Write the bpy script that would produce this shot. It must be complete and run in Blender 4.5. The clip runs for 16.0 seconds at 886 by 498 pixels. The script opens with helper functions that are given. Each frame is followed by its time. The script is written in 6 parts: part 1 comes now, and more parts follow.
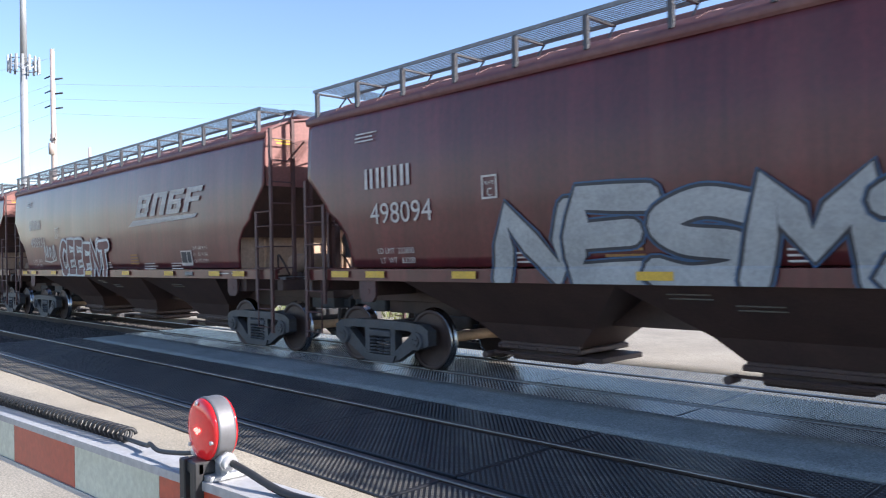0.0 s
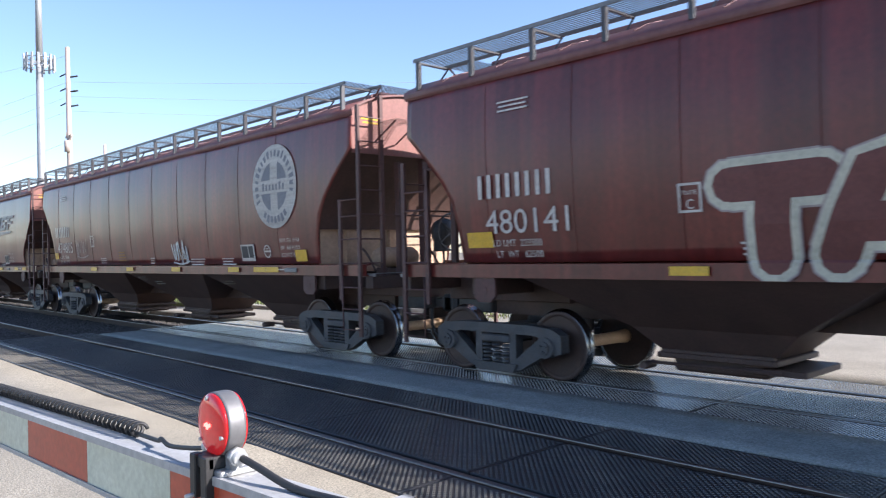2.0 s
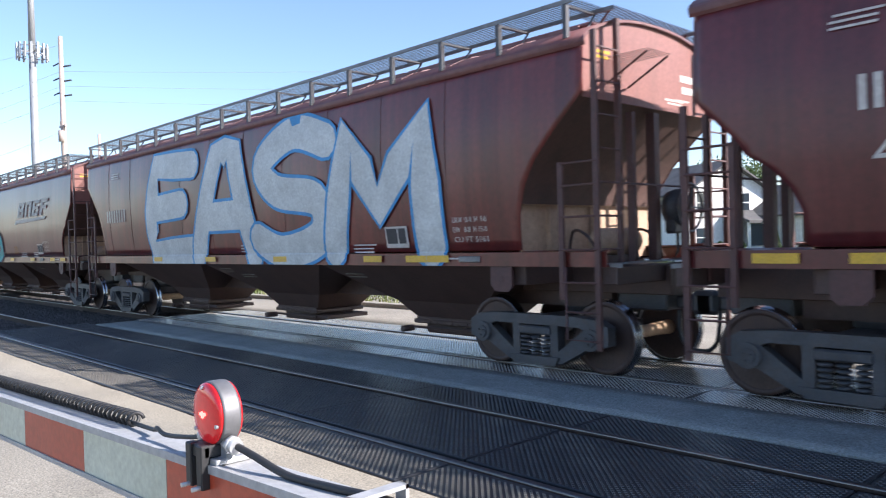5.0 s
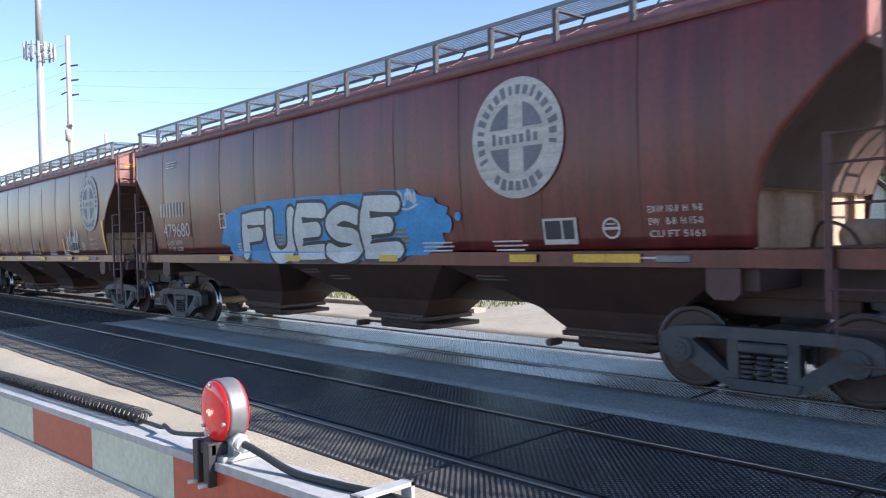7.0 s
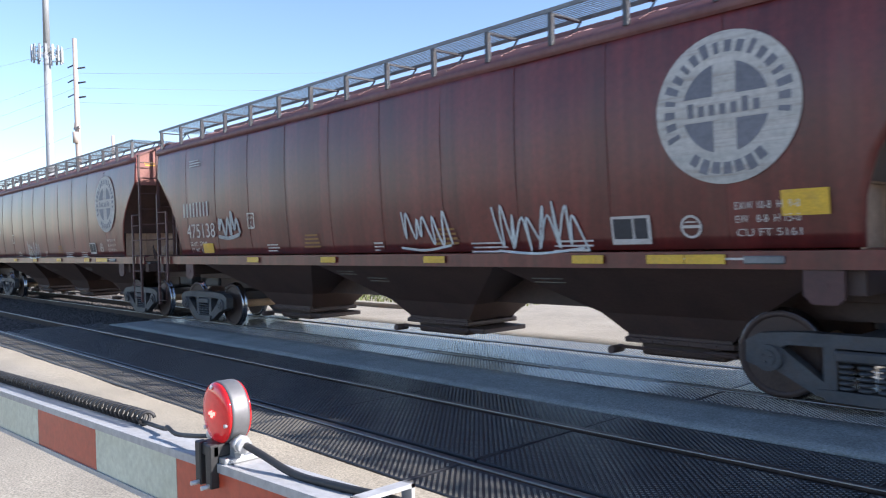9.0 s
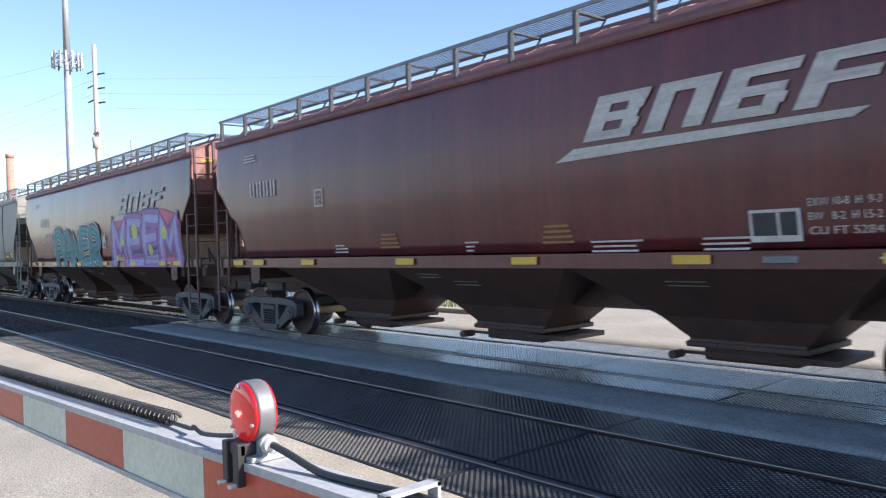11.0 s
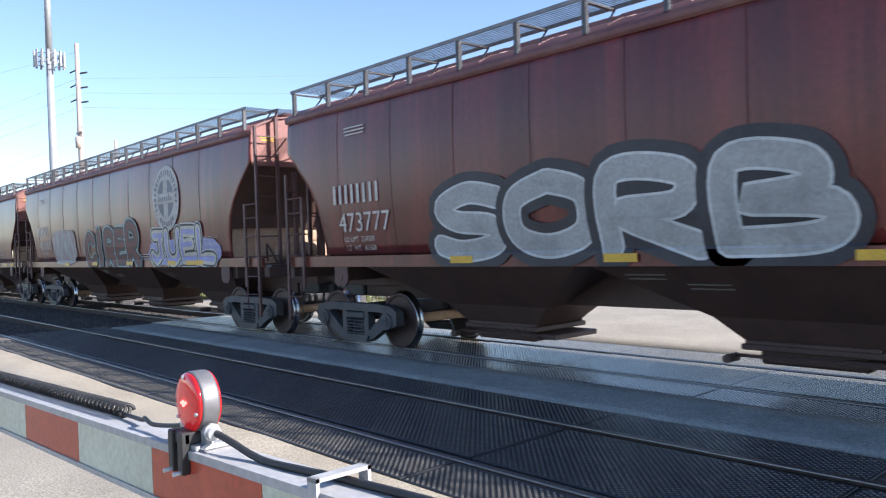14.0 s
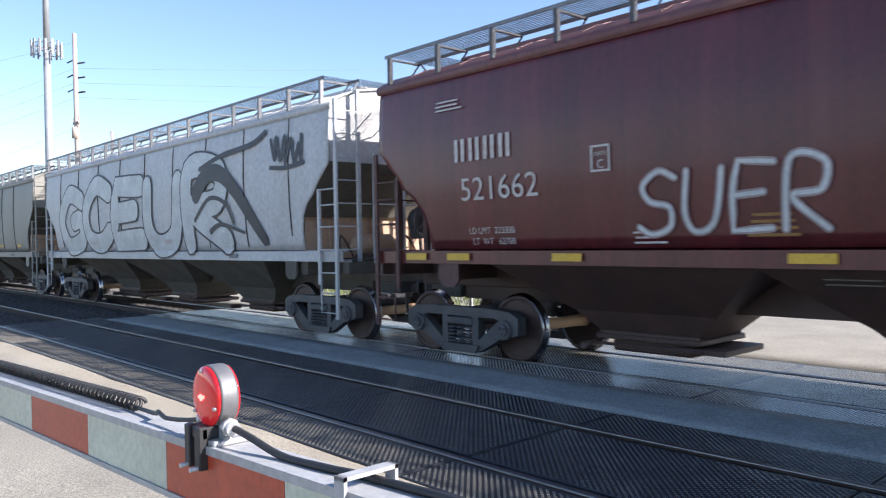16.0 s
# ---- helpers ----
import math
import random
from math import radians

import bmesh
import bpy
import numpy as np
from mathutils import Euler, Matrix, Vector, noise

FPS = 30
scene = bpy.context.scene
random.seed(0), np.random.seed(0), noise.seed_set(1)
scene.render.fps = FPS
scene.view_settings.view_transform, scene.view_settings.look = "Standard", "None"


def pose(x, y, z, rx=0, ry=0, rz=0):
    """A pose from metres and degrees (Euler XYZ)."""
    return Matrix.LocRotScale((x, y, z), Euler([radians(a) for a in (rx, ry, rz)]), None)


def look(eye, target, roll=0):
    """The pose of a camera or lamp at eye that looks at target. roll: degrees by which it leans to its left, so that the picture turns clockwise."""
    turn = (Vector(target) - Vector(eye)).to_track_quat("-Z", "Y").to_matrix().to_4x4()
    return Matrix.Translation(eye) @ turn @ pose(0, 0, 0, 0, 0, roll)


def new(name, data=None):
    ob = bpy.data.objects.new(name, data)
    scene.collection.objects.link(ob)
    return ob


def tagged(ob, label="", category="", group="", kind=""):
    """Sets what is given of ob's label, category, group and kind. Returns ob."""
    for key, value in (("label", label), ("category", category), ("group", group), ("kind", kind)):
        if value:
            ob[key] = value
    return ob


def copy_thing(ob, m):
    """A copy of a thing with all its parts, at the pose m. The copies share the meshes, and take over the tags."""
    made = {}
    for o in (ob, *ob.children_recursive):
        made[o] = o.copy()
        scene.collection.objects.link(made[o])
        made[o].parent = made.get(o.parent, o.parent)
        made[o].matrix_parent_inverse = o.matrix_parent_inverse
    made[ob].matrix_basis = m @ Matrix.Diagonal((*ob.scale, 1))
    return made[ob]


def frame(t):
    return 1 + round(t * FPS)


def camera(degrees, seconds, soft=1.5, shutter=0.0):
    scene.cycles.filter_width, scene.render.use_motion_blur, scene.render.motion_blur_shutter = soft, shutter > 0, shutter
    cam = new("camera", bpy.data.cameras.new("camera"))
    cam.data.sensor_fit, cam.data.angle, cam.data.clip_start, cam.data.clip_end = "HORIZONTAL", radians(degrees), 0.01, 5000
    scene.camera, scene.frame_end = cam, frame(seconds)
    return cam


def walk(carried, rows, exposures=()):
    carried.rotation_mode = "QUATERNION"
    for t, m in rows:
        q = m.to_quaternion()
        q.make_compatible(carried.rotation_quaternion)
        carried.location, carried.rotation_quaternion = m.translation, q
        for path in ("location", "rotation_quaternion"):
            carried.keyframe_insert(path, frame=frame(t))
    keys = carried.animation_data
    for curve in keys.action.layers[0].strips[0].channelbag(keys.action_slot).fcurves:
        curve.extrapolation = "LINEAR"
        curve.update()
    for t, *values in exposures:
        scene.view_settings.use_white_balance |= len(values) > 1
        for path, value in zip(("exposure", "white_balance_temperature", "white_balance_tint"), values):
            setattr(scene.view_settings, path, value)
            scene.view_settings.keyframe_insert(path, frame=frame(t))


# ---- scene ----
# Camera: held by hand beside a level crossing, all but still
cam = camera(60.3, 16.0, soft=1.15, shutter=0.06)
walk(cam, [(t, pose(x, y, z, rx, ry, rz)) for t, x, y, z, rx, ry, rz in (
    (0.0, -0.0118, -0.0058, 1.7016, 90.583, 1.082, 46.073), (0.5, -0.0122, -0.0051, 1.7015, 90.413, 1.24, 46.166),
    (1.0, -0.0128, -0.002, 1.7019, 90.474, 1.063, 46.537), (1.5, -0.0136, 0.0001, 1.7004, 90.368, 1.321, 46.793),
    (2.0, -0.0159, 0.0055, 1.6991, 90.271, 1.234, 47.058), (2.5, -0.0139, 0.0062, 1.7038, 90.243, 1.189, 47.156),
    (3.0, -0.011, 0.0118, 1.7013, 90.11, 1.075, 46.941), (3.5, -0.0075, 0.008, 1.7014, 89.96, 1.186, 46.927),
    (4.0, -0.006, 0.0136, 1.7001, 89.83, 1.158, 46.785), (4.5, -0.0062, 0.0089, 1.7001, 89.45, 1.44, 46.713),
    (7.0, -0.0012, 0.0004, 1.6996, 89.37, 1.431, 47.197), (7.5, -0.0061, 0.001, 1.701, 89.51, 1.108, 47.419),
    (8.0, 0.0046, 0.0113, 1.7, 89.444, 1.127, 47.378), (8.5, 0.0099, 0.0093, 1.7005, 89.478, 1.506, 47.441),
    (9.0, 0.007, 0.0046, 1.7012, 89.472, 1.51, 47.642), (9.5, 0.0048, -0.0014, 1.7, 89.347, 1.677, 47.979),
    (12.0, 0.0068, -0.0098, 1.6964, 89.812, 1.816, 49.158), (12.5, 0.0109, -0.0118, 1.6918, 89.8, 1.582, 49.088),
    (13.0, 0.0298, -0.0237, 1.6961, 90.214, 1.712, 50.088), (13.5, 0.0698, 0.0034, 1.6874, 90.007, 1.903, 49.236),
    (14.0, 0.0904, 0.028, 1.6837, 89.585, 2.021, 47.89), (14.5, 0.0818, 0.0452, 1.6827, 88.926, 1.757, 46.899),
    (15.0, 0.0582, 0.0383, 1.6814, 88.972, 1.229, 46.565), (15.5, 0.0444, 0.0219, 1.6777, 88.992, 1.249, 46.92),
    (16.0, 0.0343, 0.0059, 1.6817, 89.36, 1.015, 47.547))],
    exposures=((0.0, 1.24, 5820, 16), (16.0, 1.24, 5820, 16)))

# World and sun: clear sky, low sun beyond the train
SUN_DIR = Vector((1.42, 0.80, 1.0)).normalized()
world = bpy.data.worlds.new("sky")
scene.world = world
world.use_nodes = True
wn = world.node_tree
sky = wn.nodes.new("ShaderNodeTexSky")
sky.sky_type, sky.sun_disc = "NISHITA", False
sky.sun_elevation = math.asin(SUN_DIR.z)
sky.sun_rotation = math.atan2(SUN_DIR.x, SUN_DIR.y)
sky.air_density, sky.dust_density, sky.ozone_density = 1.0, 0.4, 1.2
wn.nodes["Background"].inputs["Strength"].default_value = 0.1
wn.links.new(sky.outputs[0], wn.nodes["Background"].inputs["Color"])
sun = new("sun", bpy.data.lights.new("sun", "SUN"))
sun.data.energy, sun.data.angle, sun.data.color = 5.0, radians(0.5), (1.0, 0.9, 0.76)
sun.matrix_basis = look(SUN_DIR * 60, (0, 0, 0))


# ---- materials ----
def mat(name, rough=0.6, metal=0.0, spec=0.5):
    m = bpy.data.materials.new(name)
    m.use_nodes = True
    b = m.node_tree.nodes["Principled BSDF"]
    b.inputs["Roughness"].default_value, b.inputs["Metallic"].default_value = rough, metal
    b.inputs["Specular IOR Level"].default_value = spec
    return m, m.node_tree, b


def noise_tex(nt, scale, detail=5, stretch=(1, 1, 1), rough=0.6, space="Object"):
    co = nt.nodes.new("ShaderNodeTexCoord")
    mp = nt.nodes.new("ShaderNodeMapping")
    mp.inputs["Scale"].default_value = stretch
    tx = nt.nodes.new("ShaderNodeTexNoise")
    tx.inputs["Scale"].default_value, tx.inputs["Detail"].default_value = scale, detail
    tx.inputs["Roughness"].default_value = rough
    nt.links.new(co.outputs[space], mp.inputs["Vector"])
    nt.links.new(mp.outputs[0], tx.inputs["Vector"])
    return tx.outputs["Fac"]


def ramp(nt, fac, stops):
    r = nt.nodes.new("ShaderNodeValToRGB")
    e = r.color_ramp.elements
    while len(e) < len(stops):
        e.new(0.5)
    for el, (p, c) in zip(e, stops):
        el.position, el.color = p, (*c, 1)
    nt.links.new(fac, r.inputs["Fac"])
    return r.outputs["Color"]


def mix(nt, fac, a, b, mode="MIX"):
    n = nt.nodes.new("ShaderNodeMix")
    n.data_type, n.blend_type = "RGBA", mode
    for sock, v in ((n.inputs["Factor"], fac), (n.inputs["A"], a), (n.inputs["B"], b)):
        if isinstance(v, (int, float)):
            sock.default_value = v
        elif isinstance(v, tuple):
            sock.default_value = (*v, 1)
        else:
            nt.links.new(v, sock)
    return n.outputs["Result"]


def bump(nt, b, fac, dist, strength=0.6):
    n = nt.nodes.new("ShaderNodeBump")
    n.inputs["Distance"].default_value, n.inputs["Strength"].default_value = dist, strength
    nt.links.new(fac, n.inputs["Height"])
    nt.links.new(n.outputs[0], b.inputs["Normal"])


def worn(name, a, c, rough=0.6, metal=0.0, coarse=1.5, fine=25.0, stretch=(1, 1, 1), relief=0.002, dirt=None, dirt_amount=0.35, spec=0.5, grain=(0.82, 1.12)):
    """Two-scale variation between colours a and c, with fine relief and an optional dirt layer."""
    m, nt, b = mat(name, rough, metal, spec)
    big = noise_tex(nt, coarse, 6, stretch)
    small = noise_tex(nt, fine, 4)
    col = ramp(nt, big, ((0.3, a), (0.72, c)))
    tone = ramp(nt, small, ((0.3, (grain[0],) * 3), (0.7, (grain[1],) * 3)))
    col = mix(nt, 1.0, col, tone, "MULTIPLY")
    if dirt:
        d = noise_tex(nt, coarse * 2.3, 7, stretch, 0.7)
        mask = ramp(nt, d, ((0.48, (0, 0, 0)), (0.75, (dirt_amount,) * 3)))
        col = mix(nt, mask, col, dirt)
    nt.links.new(col, b.inputs["Base Color"])
    if relief:
        bump(nt, b, small, relief)
    return m


def island(name, a, c, rough=0.8, relief=0.004, fine=40.0):
    """Colour varied from loose piece to loose piece of one mesh."""
    m, nt, b = mat(name, rough)
    g = nt.nodes.new("ShaderNodeNewGeometry")
    col = ramp(nt, g.outputs["Random Per Island"], ((0.0, a), (1.0, c)))
    small = noise_tex(nt, fine, 3)
    col = mix(nt, 1.0, col, ramp(nt, small, ((0.3, (0.75,) * 3), (0.7, (1.2,) * 3))), "MULTIPLY")
    nt.links.new(col, b.inputs["Base Color"])
    bump(nt, b, small, relief)
    return m


STREAK = (1.2, 1.2, 0.12)
RED = worn("oxide_red_paint", (0.108, 0.016, 0.014), (0.17, 0.029, 0.023), 0.29, 0, 0.9, 14, STREAK, 0.001, (0.085, 0.036, 0.028), 0.6, 0.5, (0.78, 1.15))
MAROON = worn("maroon_paint", (0.08, 0.012, 0.015), (0.128, 0.022, 0.023), 0.28, 0, 0.7, 14, STREAK, 0.001, (0.1, 0.042, 0.035), 0.45, 0.5, (0.8, 1.14))


def streaked(m, low=0.74, high=1.06):
    """Upright weather streaks, a hand to a metre wide, over a paint."""
    nt = m.node_tree
    b = nt.nodes["Principled BSDF"]
    col = b.inputs["Base Color"].links[0].from_socket
    for scale, lo, hi in ((1.5, low, high), (6.0, 0.9, 1.05)):
        f = noise_tex(nt, scale, 3, (1.6, 1.6, 0.04), 0.5)
        col = mix(nt, 1.0, col, ramp(nt, f, ((0.4, (lo,) * 3), (0.6, (hi,) * 3))), "MULTIPLY")
    nt.links.new(col, b.inputs["Base Color"])


streaked(RED)
streaked(MAROON, 0.84, 1.05)
ROOF_RED = worn("roof_paint", (0.13, 0.05, 0.05), (0.19, 0.08, 0.075), 0.55, 0, 0.8, 12, (1, 1, 1), 0.002, (0.2, 0.13, 0.1), 0.4)
CAR_GREY = worn("grey_car_paint", (0.215, 0.208, 0.178), (0.262, 0.253, 0.22), 0.55, 0, 0.6, 12, STREAK, 0.001, (0.17, 0.14, 0.1), 0.4, 0.5, (0.92, 1.06))
CAR_WHITE = worn("white_car_paint", (0.44, 0.45, 0.45), (0.54, 0.54, 0.53), 0.5, 0, 0.8, 12, STREAK, 0.001, (0.35, 0.31, 0.26), 0.35)
TAN_PRIMER = worn("tan_primer", (0.40, 0.27, 0.18), (0.5, 0.35, 0.24), 0.7, 0, 1.5, 20, (1, 1, 1), 0.001, (0.25, 0.15, 0.1), 0.4)
# End-wall red lightened in the colour to stand in for strong sun.
SUNLIT_END = worn("faded_end_paint", (0.2, 0.08, 0.066), (0.28, 0.12, 0.098), 0.55, 0, 1.2, 18, STREAK, 0.001, (0.14, 0.08, 0.06), 0.4)
END_PAINT = worn("grimy_end_paint", (0.07, 0.033, 0.03), (0.115, 0.05, 0.043), 0.6, 0, 2.0, 20, (1, 1, 1), 0.001, (0.05, 0.035, 0.03), 0.5)
# Slope-sheet brown is darkened to paint in the shade below the end wall.
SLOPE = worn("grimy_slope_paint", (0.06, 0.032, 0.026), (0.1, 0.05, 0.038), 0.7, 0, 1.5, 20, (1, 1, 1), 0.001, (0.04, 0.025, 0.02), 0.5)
# Dark brown with dirt patches; base raised to stand in for lens haze.
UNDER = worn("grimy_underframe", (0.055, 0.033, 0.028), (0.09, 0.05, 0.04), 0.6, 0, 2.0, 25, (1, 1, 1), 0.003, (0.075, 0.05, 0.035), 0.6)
# Dark grey-brown for bays, slope sheets and end frames of pale cars.
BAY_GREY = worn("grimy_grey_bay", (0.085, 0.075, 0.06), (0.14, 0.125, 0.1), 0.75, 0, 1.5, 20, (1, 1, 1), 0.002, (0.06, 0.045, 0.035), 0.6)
IRON = worn("cast_iron", (0.050, 0.054, 0.062), (0.095, 0.095, 0.1), 0.55, 0.2, 3.0, 40, (1, 1, 1), 0.004, (0.09, 0.06, 0.045), 0.5)
WHEEL = worn("wheel_steel", (0.055, 0.038, 0.034), (0.09, 0.058, 0.05), 0.55, 0.3, 3.0, 30, (1, 1, 1), 0.002, (0.08, 0.045, 0.03), 0.5)
TREAD = worn("polished_tread", (0.35, 0.36, 0.38), (0.5, 0.5, 0.5), 0.22, 1.0, 4, 40, (1, 1, 1), 0.0005)
AXLE = worn("tan_axle", (0.4, 0.26, 0.15), (0.5, 0.34, 0.2), 0.7, 0, 3, 30, (1, 1, 1), 0.002)
RAIL_TOP = worn("rail_steel", (0.16, 0.16, 0.17), (0.3, 0.3, 0.3), 0.4, 1.0, 2, 50, (0.2, 4, 4), 0.0005)
RAIL_WEB = worn("rail_web", (0.045, 0.03, 0.024), (0.08, 0.05, 0.035), 0.8, 0.2, 4, 40, (1, 1, 1), 0.002)
RUBBER = worn("crossing_rubber", (0.018, 0.021, 0.026), (0.033, 0.036, 0.041), 0.36, 0, 1.3, 30, (1, 1, 1), 0.0002, (0.09, 0.085, 0.075), 0.35)
# Far crossing: rubber and stud colours lightened to stand in for sky glare.
RUBBER_GLARE = worn("polished_rubber", (0.05, 0.051, 0.053), (0.085, 0.083, 0.08), 0.26, 0, 1.3, 30, (1, 1, 1), 0.0001, (0.12, 0.11, 0.09), 0.35, 0.6)
STUD = worn("worn_stud", (0.17, 0.162, 0.145), (0.3, 0.28, 0.24), 0.15, 0, 2.5, 40, (1, 1, 1), 0.0001, (0.16, 0.145, 0.12), 0.4, 1.0)
STUD_DUSTY = worn("dusty_stud", (0.11, 0.103, 0.088), (0.2, 0.185, 0.155), 0.55, 0, 1.2, 40, (1, 1, 1), 0.0002, (0.05, 0.05, 0.05), 0.6, 0.4)
STUD_BLACK = worn("black_stud", (0.02, 0.023, 0.028), (0.043, 0.046, 0.05), 0.33, 0, 0.55, 40, (1, 1, 1), 0.0001, (0.2, 0.185, 0.15), 0.7, 0.6)
CONCRETE = worn("road_concrete", (0.248, 0.227, 0.182), (0.346, 0.316, 0.256), 0.85, 0, 0.7, 60, (1, 1, 1), 0.008, (0.2, 0.18, 0.155), 0.5, 0.5, (0.5, 1.4))
STRIP = worn("strip_asphalt", (0.185, 0.205, 0.2), (0.27, 0.285, 0.272), 0.85, 0, 0.8, 48, (1, 1, 1), 0.006, (0.1, 0.1, 0.1), 0.6, 0.4, (0.5, 1.4))
DIRT = worn("dry_dirt", (0.13, 0.11, 0.085), (0.2, 0.17, 0.13), 0.95, 0, 0.3, 12, (1, 1, 1), 0.01)
BALLAST = island("ballast_stone", (0.03, 0.03, 0.03), (0.11, 0.10, 0.095), 0.9)
TIE = worn("creosote_tie", (0.03, 0.022, 0.016), (0.06, 0.045, 0.035), 0.9, 0, 2, 25, (1, 8, 1), 0.004)
YELLOW = worn("yellow_reflector", (0.62, 0.36, 0.02), (0.72, 0.45, 0.03), 0.4, 0, 4, 40, (1, 1, 1), 0.0004, (0.35, 0.22, 0.08), 0.4)
PALE = worn("pale_reflector", (0.42, 0.38, 0.36), (0.55, 0.5, 0.47), 0.45, 0, 4, 40, (1, 1, 1), 0.0004)
FADED_YELLOW = worn("faded_yellow_print", (0.24, 0.12, 0.03), (0.34, 0.18, 0.05), 0.6, 0, 4, 40, (1, 1, 1), 0.0, (0.12, 0.05, 0.03), 0.7)
SEAM = worn("grimy_weld", (0.035, 0.028, 0.024), (0.07, 0.055, 0.045), 0.8, 0, 3, 30, (1, 1, 0.3), 0.002)
SEAM_RED = worn("grimy_red_weld", (0.085, 0.015, 0.013), (0.13, 0.025, 0.021), 0.5, 0, 3, 30, (1, 1, 0.3), 0.002)
STENCIL = worn("stencil_white", (0.48, 0.44, 0.40), (0.64, 0.60, 0.55), 0.6, 0, 3, 30, (1, 1, 1), 0.0, (0.25, 0.13, 0.1), 0.5)
STENCIL_DARK = worn("stencil_dark", (0.05, 0.05, 0.05), (0.09, 0.09, 0.085), 0.6, 0, 3, 30, (1, 1, 1), 0.0)
EMBLEM = worn("emblem_white", (0.42, 0.40, 0.36), (0.56, 0.53, 0.48), 0.6, 0, 1.0, 20, (0.25, 1, 8), 0.0, (0.24, 0.17, 0.13), 0.6)
GRATE = worn("galvanised_grating", (0.16, 0.16, 0.165), (0.24, 0.24, 0.24), 0.55, 0.5, 3, 30, (1, 1, 1), 0.001)
GALV = worn("galvanised_steel", (0.42, 0.43, 0.43), (0.56, 0.56, 0.55), 0.5, 0.5, 3, 40, (1, 1, 1), 0.001)
ARM_TOP = worn("arm_white", (0.31, 0.315, 0.32), (0.4, 0.4, 0.395), 0.5, 0, 2, 50, (1, 1, 1), 0.0005, (0.4, 0.38, 0.34), 0.35)
ARM_WHITE = worn("reflective_white", (0.46, 0.50, 0.41), (0.59, 0.62, 0.50), 0.4, 0, 3.5, 60, (1, 1, 1), 0.0004, (0.42, 0.42, 0.28), 0.4)
ARM_RED = worn("reflective_red", (0.36, 0.05, 0.02), (0.48, 0.085, 0.04), 0.4, 0, 3.5, 60, (1, 1, 1), 0.0004)
BLACK = worn("black_rubber", (0.012, 0.012, 0.013), (0.03, 0.03, 0.03), 0.55, 0, 6, 60, (1, 1, 1), 0.001)
BARK = worn("weathered_pole", (0.33, 0.27, 0.24), (0.47, 0.4, 0.36), 0.9, 0, 1.2, 12, (4, 4, 0.3), 0.004)
TOWER = worn("tower_steel", (0.32, 0.34, 0.35), (0.42, 0.43, 0.44), 0.5, 0.3, 0.5, 10, (1, 1, 1), 0.0)
SIDING = worn("pale_siding", (0.74, 0.74, 0.72), (0.82, 0.82, 0.79), 0.75, 0, 0.4, 8, (1, 1, 6), 0.003)
SIDING_TAN = worn("tan_siding", (0.68, 0.66, 0.58), (0.78, 0.75, 0.68), 0.75, 0, 0.4, 8, (1, 1, 6), 0.003)
SHINGLE = worn("roof_shingle", (0.075, 0.072, 0.075), (0.13, 0.125, 0.12), 0.9, 0, 1.0, 14, (1, 1, 1), 0.01)
TRIM = worn("white_trim", (0.7, 0.7, 0.68), (0.8, 0.8, 0.78), 0.6, 0, 1, 20, (1, 1, 1), 0.0)
BRICK = worn("chimney_brick", (0.3, 0.17, 0.12), (0.42, 0.26, 0.19), 0.9, 0, 0.5, 5, (1, 1, 4), 0.01)
LEAF = island("leaf", (0.03, 0.06, 0.02), (0.10, 0.15, 0.04), 0.7, 0.001)
GRASS = island("grass_blade", (0.07, 0.11, 0.025), (0.19, 0.2, 0.06), 0.8, 0.001)
LAWN = worn("lawn", (0.08, 0.12, 0.03), (0.16, 0.17, 0.06), 0.95, 0, 0.5, 15, (1, 1, 1), 0.02)
SILVER = worn("silver_car_paint", (0.42, 0.43, 0.45), (0.48, 0.49, 0.5), 0.3, 0.6, 2, 60, (1, 1, 1), 0.0)
BLUE_CAR = worn("blue_car_paint", (0.16, 0.22, 0.32), (0.2, 0.26, 0.36), 0.3, 0.3, 2, 60, (1, 1, 1), 0.0)


def glass(name, color, rough=0.08):
    m, nt, b = mat(name, rough)
    b.inputs["Base Color"].default_value = (*color, 1)
    b.inputs["Coat Weight"].default_value = 0.6
    return m


WINDOW = glass("window_glass", (0.03, 0.04, 0.05))
LENS, lnt, lb = mat("red_lens", 0.12)
lb.inputs["Coat Weight"].default_value = 0.3
lb.inputs["Emission Color"].default_value = (1.0, 0.03, 0.03, 1)
lb.inputs["Emission Strength"].default_value = 0.1
lens_noise = noise_tex(lnt, 60, 3, (1, 1, 1))
lnt.links.new(ramp(lnt, lens_noise, ((0.3, (0.30, 0.006, 0.008)), (0.7, (0.42, 0.014, 0.016)))), lb.inputs["Base Color"])
LED, _, eb = mat("lit_led", 0.4)
eb.inputs["Base Color"].default_value = (0.6, 0.05, 0.04, 1)
eb.inputs["Emission Color"].default_value = (1.0, 0.07, 0.05, 1)
eb.inputs["Emission Strength"].default_value = 4.5


def spray(name, color, rough=0.55):
    c2 = tuple(min(1, v * 1.2 + 0.01) for v in color)
    return worn(name, tuple(v * 0.85 for v in color), c2, rough, 0, 2.2, 25, (1, 1, 1), 0.0)


